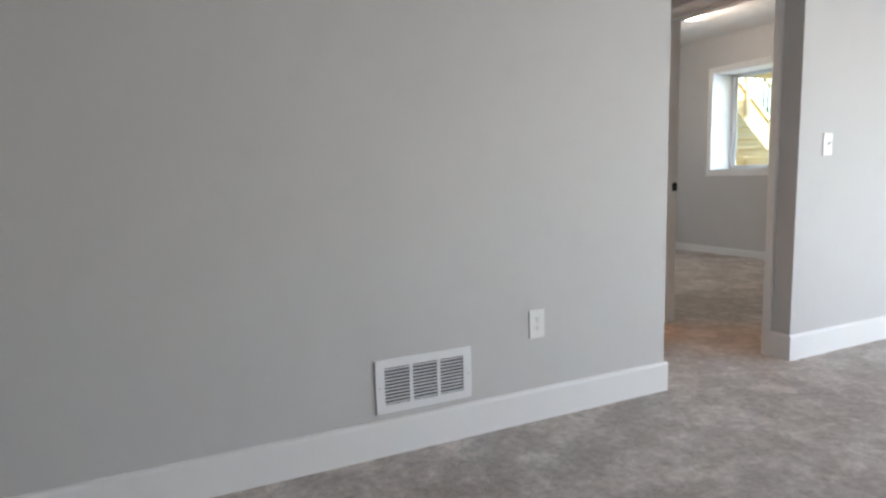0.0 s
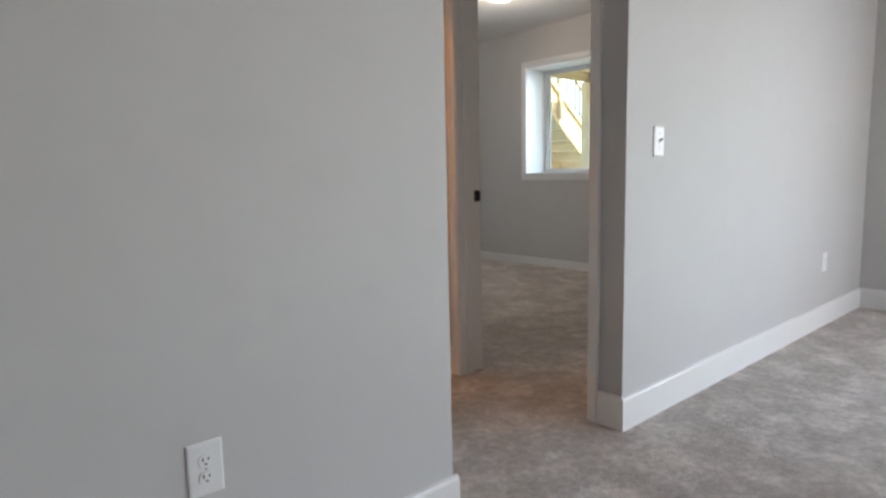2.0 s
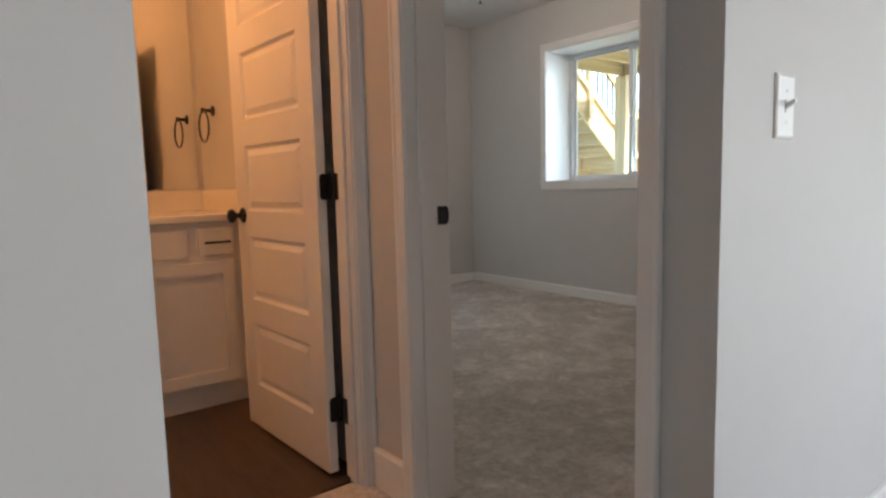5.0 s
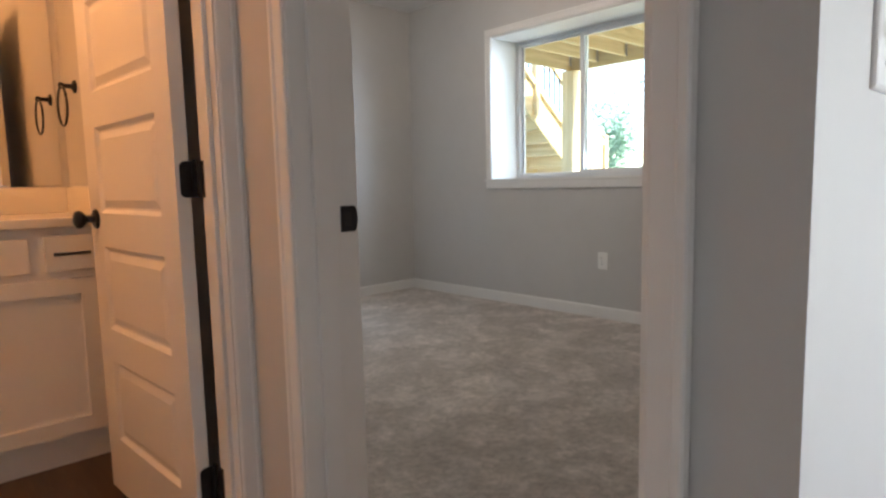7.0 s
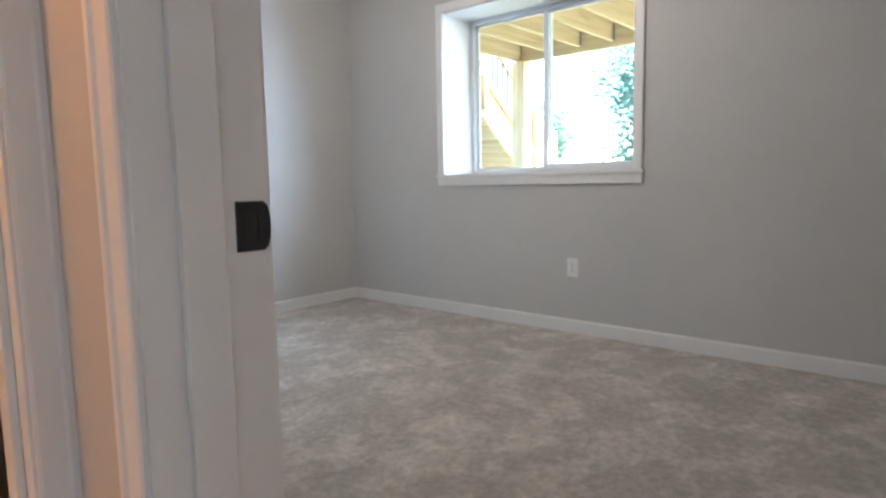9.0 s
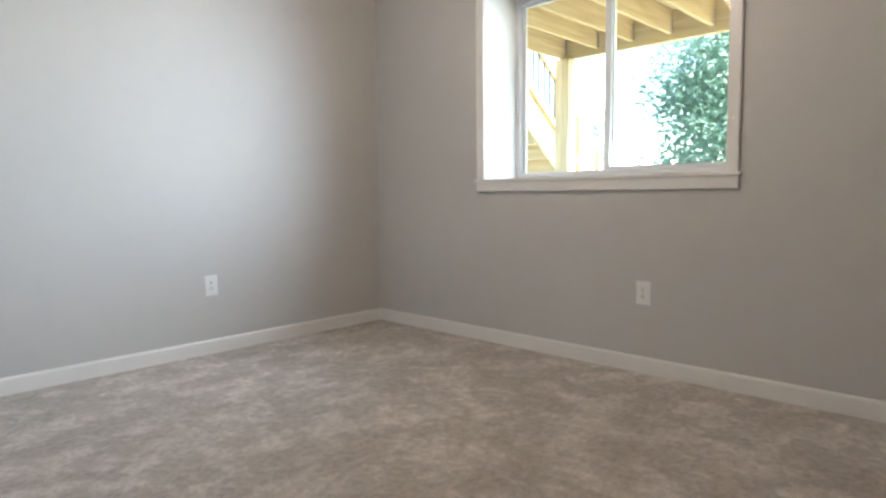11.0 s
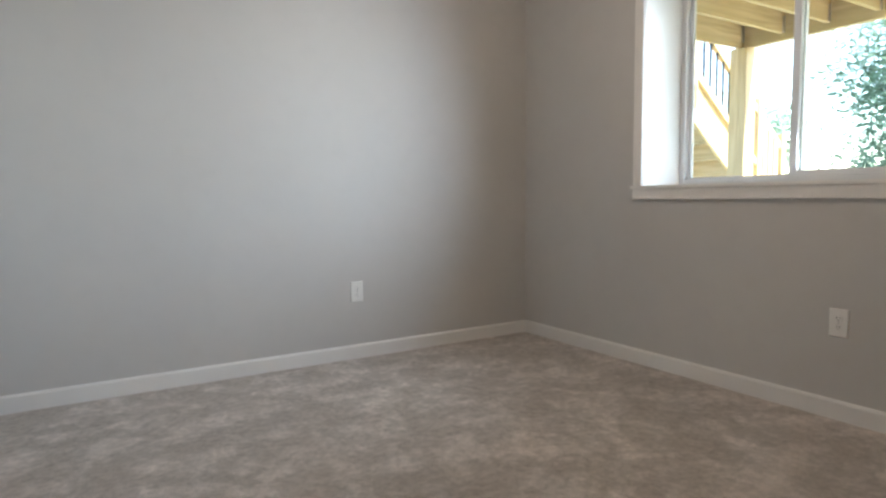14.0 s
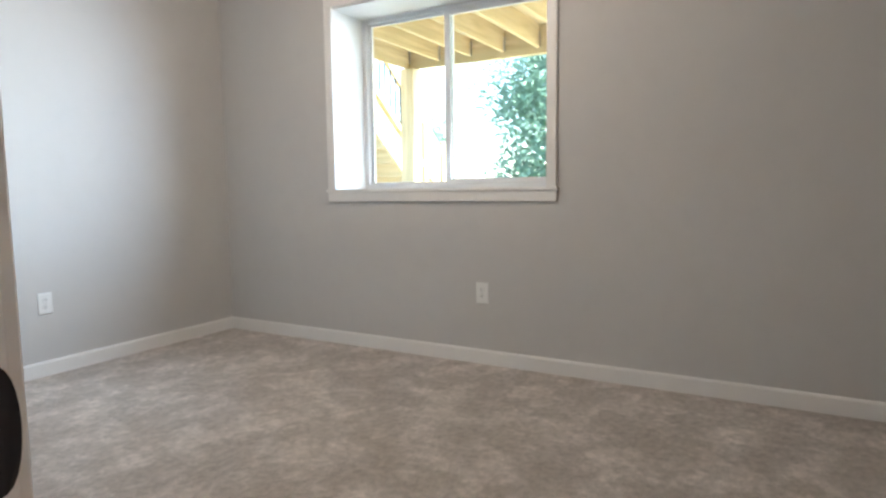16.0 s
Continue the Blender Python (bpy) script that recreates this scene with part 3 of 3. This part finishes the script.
for xa, xb, za, zb in ((sx0 - 0.07, sx0, sz0 - 0.07, sz1 + 0.07), (sx1, sx1 + 0.07, sz0 - 0.07, sz1 + 0.07), (sx0, sx1, sz1, sz1 + 0.07), (sx0, sx1, sz0 - 0.07, sz0)):
    b = bmesh.new()
    box(b, xa, xb, -3.599, -3.584, za, zb, 0.002)
    part("casing", b, TRIM, south)

# ---------- small wall fittings ----------
def rounded_plate(b, w, h, d, chamfer):
    """A cover plate in local x and z, its back on y 0, bulging towards -y."""
    r0 = [(-w / 2, -h / 2), (w / 2, -h / 2), (w / 2, h / 2), (-w / 2, h / 2)]
    rings = []
    for inset, depth in ((0.0, 0.0), (0.0, d * 0.4), (chamfer * 0.4, d * 0.8), (chamfer, d)):
        rings.append([b.verts.new((x - math.copysign(inset, x), -depth, z - math.copysign(inset, z))) for x, z in r0])
    for a, c in zip(rings, rings[1:]):
        for i in range(4):
            b.faces.new((a[i], a[(i + 1) % 4], c[(i + 1) % 4], c[i]))
    b.faces.new(rings[-1])
    b.faces.new(rings[0][::-1])


def outlet(m, label):
    o = thing("wall_outlet", m, label, "outlet", "duplex wall outlets")
    b = bmesh.new()
    rounded_plate(b, 0.079, 0.124, 0.006, 0.006)
    part("cover_plate", b, PLASTIC, o)
    for zc in (0.0195, -0.0195):
        b = bmesh.new()
        n = 20
        pts = []
        for i in range(n):
            a = 2 * math.pi * i / n
            pts.append((0.0172 * math.cos(a), max(-0.0140, min(0.0140, 0.0172 * math.sin(a)))))
        lo = [b.verts.new((x, -0.0058, zc + z)) for x, z in pts]
        hi = [b.verts.new((x * 0.95, -0.0082, zc + z * 0.95)) for x, z in pts]
        b.faces.new(hi)
        for i in range(n):
            b.faces.new((lo[i], lo[(i + 1) % n], hi[(i + 1) % n], hi[i]))
        sock = part("socket", b, PLASTIC, o)
        # dark slips on the face, coloured as the shade inside the slots
        b = bmesh.new()
        box(b, -0.0075, -0.0050, -0.0086, -0.0080, zc - 0.001, zc + 0.0085)
        box(b, 0.0050, 0.0075, -0.0086, -0.0080, zc + 0.000, zc + 0.0075)
        cyl(b, (0, -0.0080, zc - 0.0075), (0, -0.0086, zc - 0.0075), 0.0027, 10)
        part("slots", b, DARK, sock)
    b = bmesh.new()
    cyl(b, (0, -0.0055, 0), (0, -0.0072, 0), 0.0030, 12)
    part("screw", b, STEEL, o)
    return o


first = outlet(pose(2.398, YL, 0.423), "white duplex outlet on living room wall beside the vent")
for m, label in ((pose(6.43, YL, 0.43), "white duplex outlet on living room wall near corner"),
                 (pose(5.921, YN, 0.414), "white duplex outlet low on bedroom side wall"),
                 (pose(XE, 4.878, 0.424, 0, 0, -90), "white duplex outlet below the bedroom window")):
    tagged(copy_thing(first, m), label)

sw = thing("light_switch", pose(4.294, YL, 1.171), "white toggle light switch beside the hallway corner", "switch")
b = bmesh.new()
rounded_plate(b, 0.079, 0.124, 0.007, 0.006)
part("cover_plate", b, PLASTIC, sw)
b = bmesh.new()
box(b, -0.0055, 0.0055, -0.0085, -0.0065, -0.0125, 0.0125, 0.0008)
part("toggle_collar", b, PLASTIC, sw)
b = bmesh.new()
vs = []
for y, z, hx, hz in ((-0.006, 0.000, 0.0042, 0.0060), (-0.024, 0.010, 0.0034, 0.0036)):
    vs.append([b.verts.new((sx * hx, y, z + sz * hz)) for sx, sz in ((-1, -1), (1, -1), (1, 1), (-1, 1))])
for i in range(4):
    b.faces.new((vs[0][i], vs[0][(i + 1) % 4], vs[1][(i + 1) % 4], vs[1][i]))
b.faces.new(vs[1])
b.faces.new(vs[0][::-1])
part("toggle", b, PLASTIC, sw)
for zc in (0.030, -0.030):
    b = bmesh.new()
    cyl(b, (0, -0.0064, zc), (0, -0.0078, zc), 0.0030, 12)
    part("screw", b, STEEL, sw)

# return air grille
VX0, VX1, VZ0, VZ1 = 1.672, 2.078, 0.166, 0.374
vent = thing("return_air_vent", pose((VX0 + VX1) / 2, YL, (VZ0 + VZ1) / 2), "white steel return air vent above the baseboard", "vent")
vw, vh = VX1 - VX0, VZ1 - VZ0
cols = 3
ix, iz = vw / 2 - 0.036, vh / 2 - 0.032
mull = 0.014
cw = (2 * ix - mull * (cols - 1)) / cols
holes = [(-ix + i * (cw + mull), -ix + i * (cw + mull) + cw, -iz, iz) for i in range(cols)]
b = bmesh.new()
slab_with_openings(b, 'y', -0.009, -0.002, -vw / 2, vw / 2, -vh / 2, vh / 2, holes)
box(b, -vw / 2, vw / 2, -0.002, 0.0, -vh / 2, -vh / 2 + 0.006)
box(b, -vw / 2, vw / 2, -0.002, 0.0, vh / 2 - 0.006, vh / 2)
bmesh.ops.bevel(b, geom=[e for e in b.edges if all(abs(v.co.y + 0.009) < 1e-6 for v in e.verts) and (all(abs(abs(v.co.x) - vw / 2) < 1e-6 for v in e.verts) or all(abs(abs(v.co.z) - vh / 2) < 1e-6 for v in e.verts))], offset=0.004, segments=2, affect='EDGES')
part("grille_frame", b, GRILLE, vent)
# dark sheet put in for the shade behind the slats
b = bmesh.new()
box(b, -ix - 0.002, ix + 0.002, -0.0030, -0.0012, -iz - 0.002, iz + 0.002)
part("duct_shade", b, DARK, vent)
nsl = 11
for u0, u1, zb, zt in holes:
    for i in range(nsl):
        zc = zb + (i + 0.5) * (zt - zb) / nsl
        b = bmesh.new()
        pts = [(-0.0085, -0.0028), (-0.0093, -0.0022), (-0.0045, 0.0018), (-0.0037, 0.0012)]
        lo = [b.verts.new((u0 + 0.0003, y, zc + z)) for y, z in pts]
        hi = [b.verts.new((u1 - 0.0003, y, zc + z)) for y, z in pts]
        b.faces.new(lo)
        b.faces.new(hi[::-1])
        for k in range(4):
            b.faces.new((lo[k], lo[(k + 1) % 4], hi[(k + 1) % 4], hi[k]))
        part("slat", b, GRILLE, vent)
for sx in (-1, 1):
    b = bmesh.new()
    cyl(b, (sx * (vw / 2 - 0.015), -0.0085, -0.004), (sx * (vw / 2 - 0.015), -0.0112, -0.004), 0.0040, 12, 0.0030)
    part("screw", b, STEEL, vent)

# ---------- bathroom ----------
vx0, vx1, vy = 3.14, 4.052, 5.02
van = thing("bathroom_vanity", Matrix(), "white shaker bathroom vanity cabinet with black pulls", "vanity")
b = bmesh.new()
box(b, vx0, vx1, vy, 5.60, 0.10, 0.885)
part("body", b, CABINET, van)
b = bmesh.new()
box(b, vx0, vx1, vy + 0.035, 5.58, -0.006, 0.10)
box(b, vx0, vx1, vy + 0.020, vy + 0.035, -0.006, 0.105)
part("toe_kick", b, CABINET, van)


def shaker(name, x0, x1, za, zb, border):
    b = bmesh.new()
    y = vy - 0.0195
    if border:
        slab_with_openings(b, 'y', y, vy - 0.0005, x0, x1, za, zb, [(x0 + border, x1 - border, za + border, zb - border)])
        box(b, x0 + border, x1 - border, y + 0.011, vy - 0.001, za + border, zb - border)
    else:
        box(b, x0, x1, y, vy - 0.0005, za, zb, 0.002)
    return part(name, b, CABINET, van)


def pull(parent, p0, p1):
    p0, p1 = Vector(p0), Vector(p1)
    d = (p1 - p0).normalized()
    out = Vector((0, -0.030, 0))
    b = bmesh.new()
    lo = p0 + out - Vector((0.005, 0.005, 0.005))
    hi = p1 + out + Vector((0.005, 0.005, 0.005))
    box(b, lo.x, hi.x, lo.y, hi.y, lo.z, hi.z, 0.0015)
    for p in (p0 + d * 0.015, p1 - d * 0.015):
        cyl(b, p, p + out, 0.0042, 10)
    part("pull", b, BLACK, parent, "black bar pull")


yf = vy - 0.0195
dl = shaker("cabinet_door", 3.185, 3.588, 0.122, 0.700, 0.058)
dr = shaker("cabinet_door", 3.594, 3.998, 0.122, 0.700, 0.058)
pull(dl, (3.562, yf, 0.532), (3.562, yf, 0.676))
pull(dr, (3.622, yf, 0.532), (3.622, yf, 0.676))
shaker("false_drawer_front", 3.402, 3.792, 0.730, 0.852, 0)
d2 = shaker("drawer_front", 3.838, 3.998, 0.730, 0.856, 0)
pull(d2, (3.865, yf, 0.793), (3.972, yf, 0.793))

top = thing("bathroom_countertop", Matrix(), "cream cultured marble vanity top with basin and backsplash", "countertop")
b = bmesh.new()
box(b, vx0 - 0.012, XH1 - 0.001, vy - 0.032, 5.599, 0.886, 0.922, 0.004)
slab = part("slab", b, QUARTZ, top)
b = bmesh.new()
box(b, vx0 - 0.012, XH1 - 0.001, 5.578, 5.598, 0.922, 1.034, 0.003)
part("backsplash", b, QUARTZ, top)
b = bmesh.new()
box(b, XH1 - 0.021, XH1 - 0.002, vy - 0.02, 5.577, 0.922, 1.034, 0.003)
part("side_splash", b, QUARTZ, top)
b = bmesh.new()
for r0, r1, zz in ((0.205, 0.195, 0.9222), ):
    n = 32
    o = [b.verts.new((3.60 + r0 * math.cos(2 * math.pi * i / n), 5.27 + 0.78 * r0 * math.sin(2 * math.pi * i / n), 0.9226)) for i in range(n)]
    ii = [b.verts.new((3.60 + r1 * math.cos(2 * math.pi * i / n), 5.27 + 0.78 * r1 * math.sin(2 * math.pi * i / n), 0.9240)) for i in range(n)]
    for i in range(n):
        b.faces.new((o[i], o[(i + 1) % n], ii[(i + 1) % n], ii[i]))
    b.faces.new(ii)
part("basin_rim", b, QUARTZ, top)

fau = thing("faucet", pose(3.592, 5.475, 0.9215), "black two-handle bathroom faucet on the vanity top", "faucet")
b = bmesh.new()
box(b, -0.078, 0.078, -0.026, 0.026, 0.0, 0.014, 0.004)
part("base_plate", b, BLACK, fau)
b = bmesh.new()
box(b, -0.019, 0.019, -0.016, 0.016, 0.013, 0.118, 0.004)
box(b, -0.021, 0.021, -0.125, 0.018, 0.096, 0.118, 0.004)
part("spout", b, BLACK, fau)
for s in (-1, 1):
    b = bmesh.new()
    cyl(b, (s * 0.056, 0, 0.013), (s * 0.056, 0, 0.078), 0.018, 16, 0.013)
    h = part("handle", b, BLACK, fau, smooth=True)
    b = bmesh.new()
    box(b, min(s * 0.045, s * 0.118), max(s * 0.045, s * 0.118), -0.009, 0.009, 0.076, 0.086, 0.003)
    part("lever", b, BLACK, h)

mir = thing("bathroom_mirror", Matrix(), "frameless wall mirror above the vanity", "mirror")
b = bmesh.new()
box(b, 3.02, 4.030, 5.593, 5.599, 1.037, 2.05)
part("mirror_glass", b, MIRROR, mir)
for x in (3.25, 3.80):
    b = bmesh.new()
    box(b, x, x + 0.03, 5.589, 5.593, 1.034, 1.043, 0.001)
    part("clip", b, STEEL, mir)

ring = thing("towel_ring", pose(XH1, 5.36, 1.44), "oil-rubbed black towel ring on bathroom wall", "towel ring")
b = bmesh.new()
lathe(b, [(0.027, 0.0), (0.027, 0.006), (0.020, 0.011), (0.010, 0.013), (0.009, 0.040), (0.013, 0.046), (0.013, 0.058), (0.006, 0.062)], Matrix.Rotation(radians(-90), 4, 'Y'))
part("mount", b, BLACK, ring, smooth=True)
b = bmesh.new()
n, k, R, r = 40, 8, 0.078, 0.0048
tv = []
for i in range(n):
    a = 2 * math.pi * i / n
    c = Vector((-0.052, R * math.sin(a), -R - 0.004 + R * math.cos(a)))
    rad = Vector((0, math.sin(a), math.cos(a)))
    tv.append([b.verts.new(c + rad * r * math.cos(2 * math.pi * j / k) + Vector((1, 0, 0)) * r * math.sin(2 * math.pi * j / k)) for j in range(k)])
for i in range(n):
    for j in range(k):
        b.faces.new((tv[i][j], tv[(i + 1) % n][j], tv[(i + 1) % n][(j + 1) % k], tv[i][(j + 1) % k]))
part("ring", b, BLACK, ring, smooth=True)

fl = thing("ceiling_light", pose(5.95, 5.1, H), "flush bedroom ceiling light with a lit frosted dome", "ceiling light", "flush ceiling lights")
b = bmesh.new()
lathe(b, [(0.165, 0.0), (0.168, -0.012), (0.160, -0.026), (0.150, -0.028)], Matrix(), 36)
part("base_ring", b, BLACK, fl, smooth=True)
b = bmesh.new()
lathe(b, [(0.150, -0.027), (0.146, -0.045), (0.125, -0.068), (0.085, -0.086), (0.040, -0.094), (0.004, -0.095)], Matrix(), 36)
part("dome", b, SHADE_BED, fl, smooth=True)
tagged(copy_thing(fl, pose(2.95, 4.45, H)), "flush bathroom ceiling light with a warm frosted dome")

spk = thing("ceiling_sprinkler", pose(6.665, 6.17, H), "small sprinkler head with round cover on bedroom ceiling", "sprinkler")
b = bmesh.new()
lathe(b, [(0.040, 0.0), (0.040, -0.003), (0.030, -0.010), (0.014, -0.012), (0.012, -0.014)], Matrix(), 24)
part("escutcheon", b, PLASTIC, spk, smooth=True)
b = bmesh.new()
lathe(b, [(0.007, -0.0135), (0.006, -0.034), (0.018, -0.036), (0.018, -0.038), (0.004, -0.040)], Matrix(), 16)
part("deflector", b, BLACK, spk, "dark metal deflector", True)

# bathroom planks
plank_bm = bmesh.new()
box(plank_bm, -0.088, 0.088, -0.60, 0.60, -0.0055, 0.0, 0.0005)
plank_mesh = mesh_of(plank_bm, "plank", VINYL_PLANK)
for row in range(10):
    yy = 3.95 + 0.6 - (0.45 * (row % 3))
    while yy - 0.6 < 5.05:
        lo, hi = max(yy - 0.6, 3.936), min(yy + 0.6, 5.06)
        if hi - lo > 0.1:
            o = new("plank", plank_mesh)
            o.parent = bath_floor
            o.location = (2.3 + 0.088 + 0.176 * row, (lo + hi) / 2, 0.0)
            o.scale = (1, (hi - lo) / 1.2, 1)
        yy += 1.2

# ---------- outdoors ----------
GZ = -0.25
bm = bmesh.new()
n = 60
gv = []
for i in range(n + 1):
    gv.append([])
    for j in range(n + 1):
        x = -600 + 1200 * i / n
        y = -600 + 1200 * j / n
        gv[-1].append(bm.verts.new((x, y, GZ)))
for i in range(n):
    for j in range(n):
        bm.faces.new((gv[i][j], gv[i + 1][j], gv[i + 1][j + 1], gv[i][j + 1]))
setting("ground", bm, LAWN, "sunlit summer lawn reaching to the distance", "lawn")
bm = bmesh.new()
box(bm, XO + 0.002, 11.2, -2.0, 9.4, GZ - 0.05, -0.12, 0.01)
setting("patio_slab", bm, CONCRETE, "pale concrete patio slab under the deck", "patio")

deck = thing("deck", Matrix(), "new treated-lumber deck on posts above the patio", "deck")
JB, JT = 2.545, 2.785
DX1, DY0, DY1 = 10.47, 1.5, 7.39
b = bmesh.new()
box(b, DX1 - 0.02, DX1 + 0.06, DY0, DY1 + 0.07, 2.485, JT, 0.003)
part("rim_beam", b, LUMBER_Y, deck)
y = DY1
i = 0
while y > DY0:
    b = bmesh.new()
    box(b, XO + 0.03, DX1 - 0.022, y - 0.019, y + 0.019, JB if i else 2.485, JT, 0.003)
    part("joist", b, LUMBER_X, deck)
    b = bmesh.new()
    box(b, DX1 - 0.06, DX1 - 0.0205, y - 0.022, y - 0.0195, JB, JB + 0.16)
    box(b, DX1 - 0.06, DX1 - 0.0205, y + 0.0195, y + 0.022, JB, JB + 0.16)
    part("joist_hanger", b, STEEL, deck)
    y -= 0.415
    i += 1
b = bmesh.new()
box(b, XO + 0.001, XO + 0.029, DY0, DY1 + 0.07, 2.485, JT)
part("ledger", b, LUMBER_Y, deck)
board_bm = bmesh.new()
box(board_bm, -0.068, 0.068, DY0, DY1 + 0.09, JT + 0.001, JT + 0.033, 0.003)
board_mesh = mesh_of(board_bm, "deck_board", LUMBER_Y)
x = XO + 0.08
while x < DX1 + 0.06:
    o = new("deck_board", board_mesh)
    o.parent = deck
    o.location = (x, 0, 0)
    x += 0.1405
for py in (DY1 - 0.005, 1.6):
    b = bmesh.new()
    box(b, DX1 - 0.09, DX1 + 0.09, py - 0.09, py + 0.09, -0.12, 2.485, 0.006)
    part("post", b, LUMBER_Z, deck)

# stair beside the deck, going down and away
st = thing("outdoor_stair", Matrix(), "treated-lumber outdoor stair with black balusters", "stairs")
SY0, SY1, SX0, SL = 7.98, 8.92, 9.75, 0.80


def stair_z(x):
    return 2.79 - SL * (x - SX0)


SXE = 13.35
for yy in (SY0, SY1):
    b = bmesh.new()
    prof = [(SX0, stair_z(SX0) + 0.12), (SXE, stair_z(SXE) + 0.12), (SXE, -0.24), (SXE - 0.28, -0.24), (SX0, stair_z(SX0) - 0.40)]
    lo = [b.verts.new((x, yy - 0.019, z)) for x, z in prof]
    hi = [b.verts.new((x, yy + 0.019, z)) for x, z in prof]
    b.faces.new(lo)
    b.faces.new(hi[::-1])
    for i in range(len(prof)):
        b.faces.new((lo[i], lo[(i + 1) % len(prof)], hi[(i + 1) % len(prof)], hi[i]))
    part("stringer", b, LUMBER_X, st)
x = SX0 + 0.02
while x < SXE - 0.2:
    b = bmesh.new()
    z = stair_z(x + 0.12) - 0.10
    box(b, x, x + 0.27, SY0 + 0.02, SY1 - 0.02, z - 0.038, z, 0.003)
    part("tread", b, LUMBER_Y, st)
    b = bmesh.new()
    box(b, x + 0.25, x + 0.268, SY0 + 0.02, SY1 - 0.02, z - 0.185, z - 0.039)
    part("riser", b, LUMBER_Y, st)
    x += 0.235
for yy in (SY0 - 0.03, SY1 + 0.03):
    for nx in (10.42, 11.70, 12.22):
        b = bmesh.new()
        box(b, nx - 0.045, nx + 0.045, yy - 0.045, yy + 0.045, stair_z(nx) - 0.30, stair_z(nx) + 0.80 if nx < 11 else stair_z(nx) + 0.93, 0.004)
        part("newel_post", b, LUMBER_Z, st)
    b = bmesh.new()
    for off, hh in ((0.70, 0.10), (0.075, 0.09)):
        for xa, xb in ((9.80, 10.375), (10.465, 11.655), (11.745, 12.175)):
            lo = [b.verts.new((x, yy + s, stair_z(x) + off + dz)) for x, s, dz in ((xa, -0.03, 0), (xa, 0.03, 0), (xa, 0.03, hh), (xa, -0.03, hh), (xb, -0.03, 0), (xb, 0.03, 0), (xb, 0.03, hh), (xb, -0.03, hh))]
            for q in ((0, 1, 2, 3), (7, 6, 5, 4), (0, 4, 5, 1), (1, 5, 6, 2), (2, 6, 7, 3), (3, 7, 4, 0)):
                b.faces.new([lo[k] for k in q])
    part("handrail", b, LUMBER_X, st)
    x = 9.90
    while x < 12.2:
        if min(abs(x - nx) for nx in (10.42, 11.70, 12.22)) > 0.07:
            b = bmesh.new()
            if x < 11.7:
                cyl(b, (x, yy, stair_z(x) + 0.09), (x, yy, stair_z(x) + 0.74), 0.014, 8)
                part("baluster", b, BLACK, st)
            else:
                box(b, x - 0.045, x + 0.045, yy - 0.038, yy - 0.020, stair_z(x) + 0.06, stair_z(x) + 0.76)
                part("baluster", b, LUMBER_Z, st)
        x += 0.12


# trees
def tree(base, height, radius, seed, leaves, label):
    rng = random.Random(seed)
    t = thing("tree", Matrix.Translation(base), label, "tree", "trees behind the deck")
    b = bmesh.new()
    pts = [Vector((0, 0, -0.1))]
    for i in range(1, 8):
        pts.append(Vector((rng.uniform(-0.05, 0.05) * i, rng.uniform(-0.05, 0.05) * i, height * 0.75 * i / 7)))
    r0 = 0.022 * height
    for i, (p, q) in enumerate(zip(pts, pts[1:])):
        cyl(b, p, q, r0 * (1 - i / 8.5), 10, r0 * (1 - (i + 1) / 8.5))
    tips = []
    for k in range(54):
        f = 0.02 + 0.98 * rng.random() ** 1.3
        i = min(6, int(f * 7))
        p = pts[i].lerp(pts[i + 1], f * 7 - i if f < 1 else 1)
        a = rng.uniform(0, 2 * math.pi)
        spread = radius * (1.0 - 0.45 * abs(f - 0.45)) * rng.uniform(0.55, 1.05)
        q = p + Vector((math.cos(a) * spread, math.sin(a) * spread, rng.uniform(0.05, 0.42) * spread + 0.1 * height * f))
        mid = p.lerp(q, 0.5) + Vector((0, 0, 0.12 * spread))
        cyl(b, p, mid, r0 * 0.30 * (1.15 - f), 6, r0 * 0.2 * (1.15 - f))
        cyl(b, mid, q, r0 * 0.2 * (1.15 - f), 6, r0 * 0.05)
        tips += [q, mid, p.lerp(q, 0.75), p.lerp(q, 0.9)]
    tips.append(pts[-1] + Vector((0, 0, height * 0.12)))
    part("trunk", b, BARK, t, smooth=True)
    verts, faces = [], []
    for i in range(leaves):
        c = rng.choice(tips)
        s = radius * 0.22
        p = c + Vector((rng.gauss(0, s), rng.gauss(0, s), rng.gauss(0, s * 1.1)))
        d = Vector((rng.gauss(0, 1), rng.gauss(0, 1), rng.gauss(0, 0.7))).normalized()
        e = d.orthogonal().normalized()
        size = rng.uniform(0.06, 0.14)
        k = len(verts)
        verts += [p - d * size, p + e * size * 0.45 + d * size * 0.1, p + d * size, p - e * size * 0.45 + d * size * 0.1]
        faces.append((k, k + 1, k + 2, k + 3))
    me = bpy.data.meshes.new("crown")
    me.from_pydata([tuple(v) for v in verts], [], faces)
    me.materials.append(LEAF)
    crown = new("crown", me)
    crown.parent = t
    return t


tree((23.0, 9.6, GZ), 7.2, 2.45, 3, 24000, "large leafy green tree in hazy sunlight")
tree((25.0, 16.1, GZ), 4.7, 1.6, 5, 7000, "small leafy green tree beyond the stair")
tree((34.0, 5.0, GZ), 7.5, 3.4, 8, 22000, "leafy green tree far behind the lawn")
tree((33.0, 24.5, GZ), 5.2, 2.2, 11, 9000, "small leafy green tree beyond the stair")
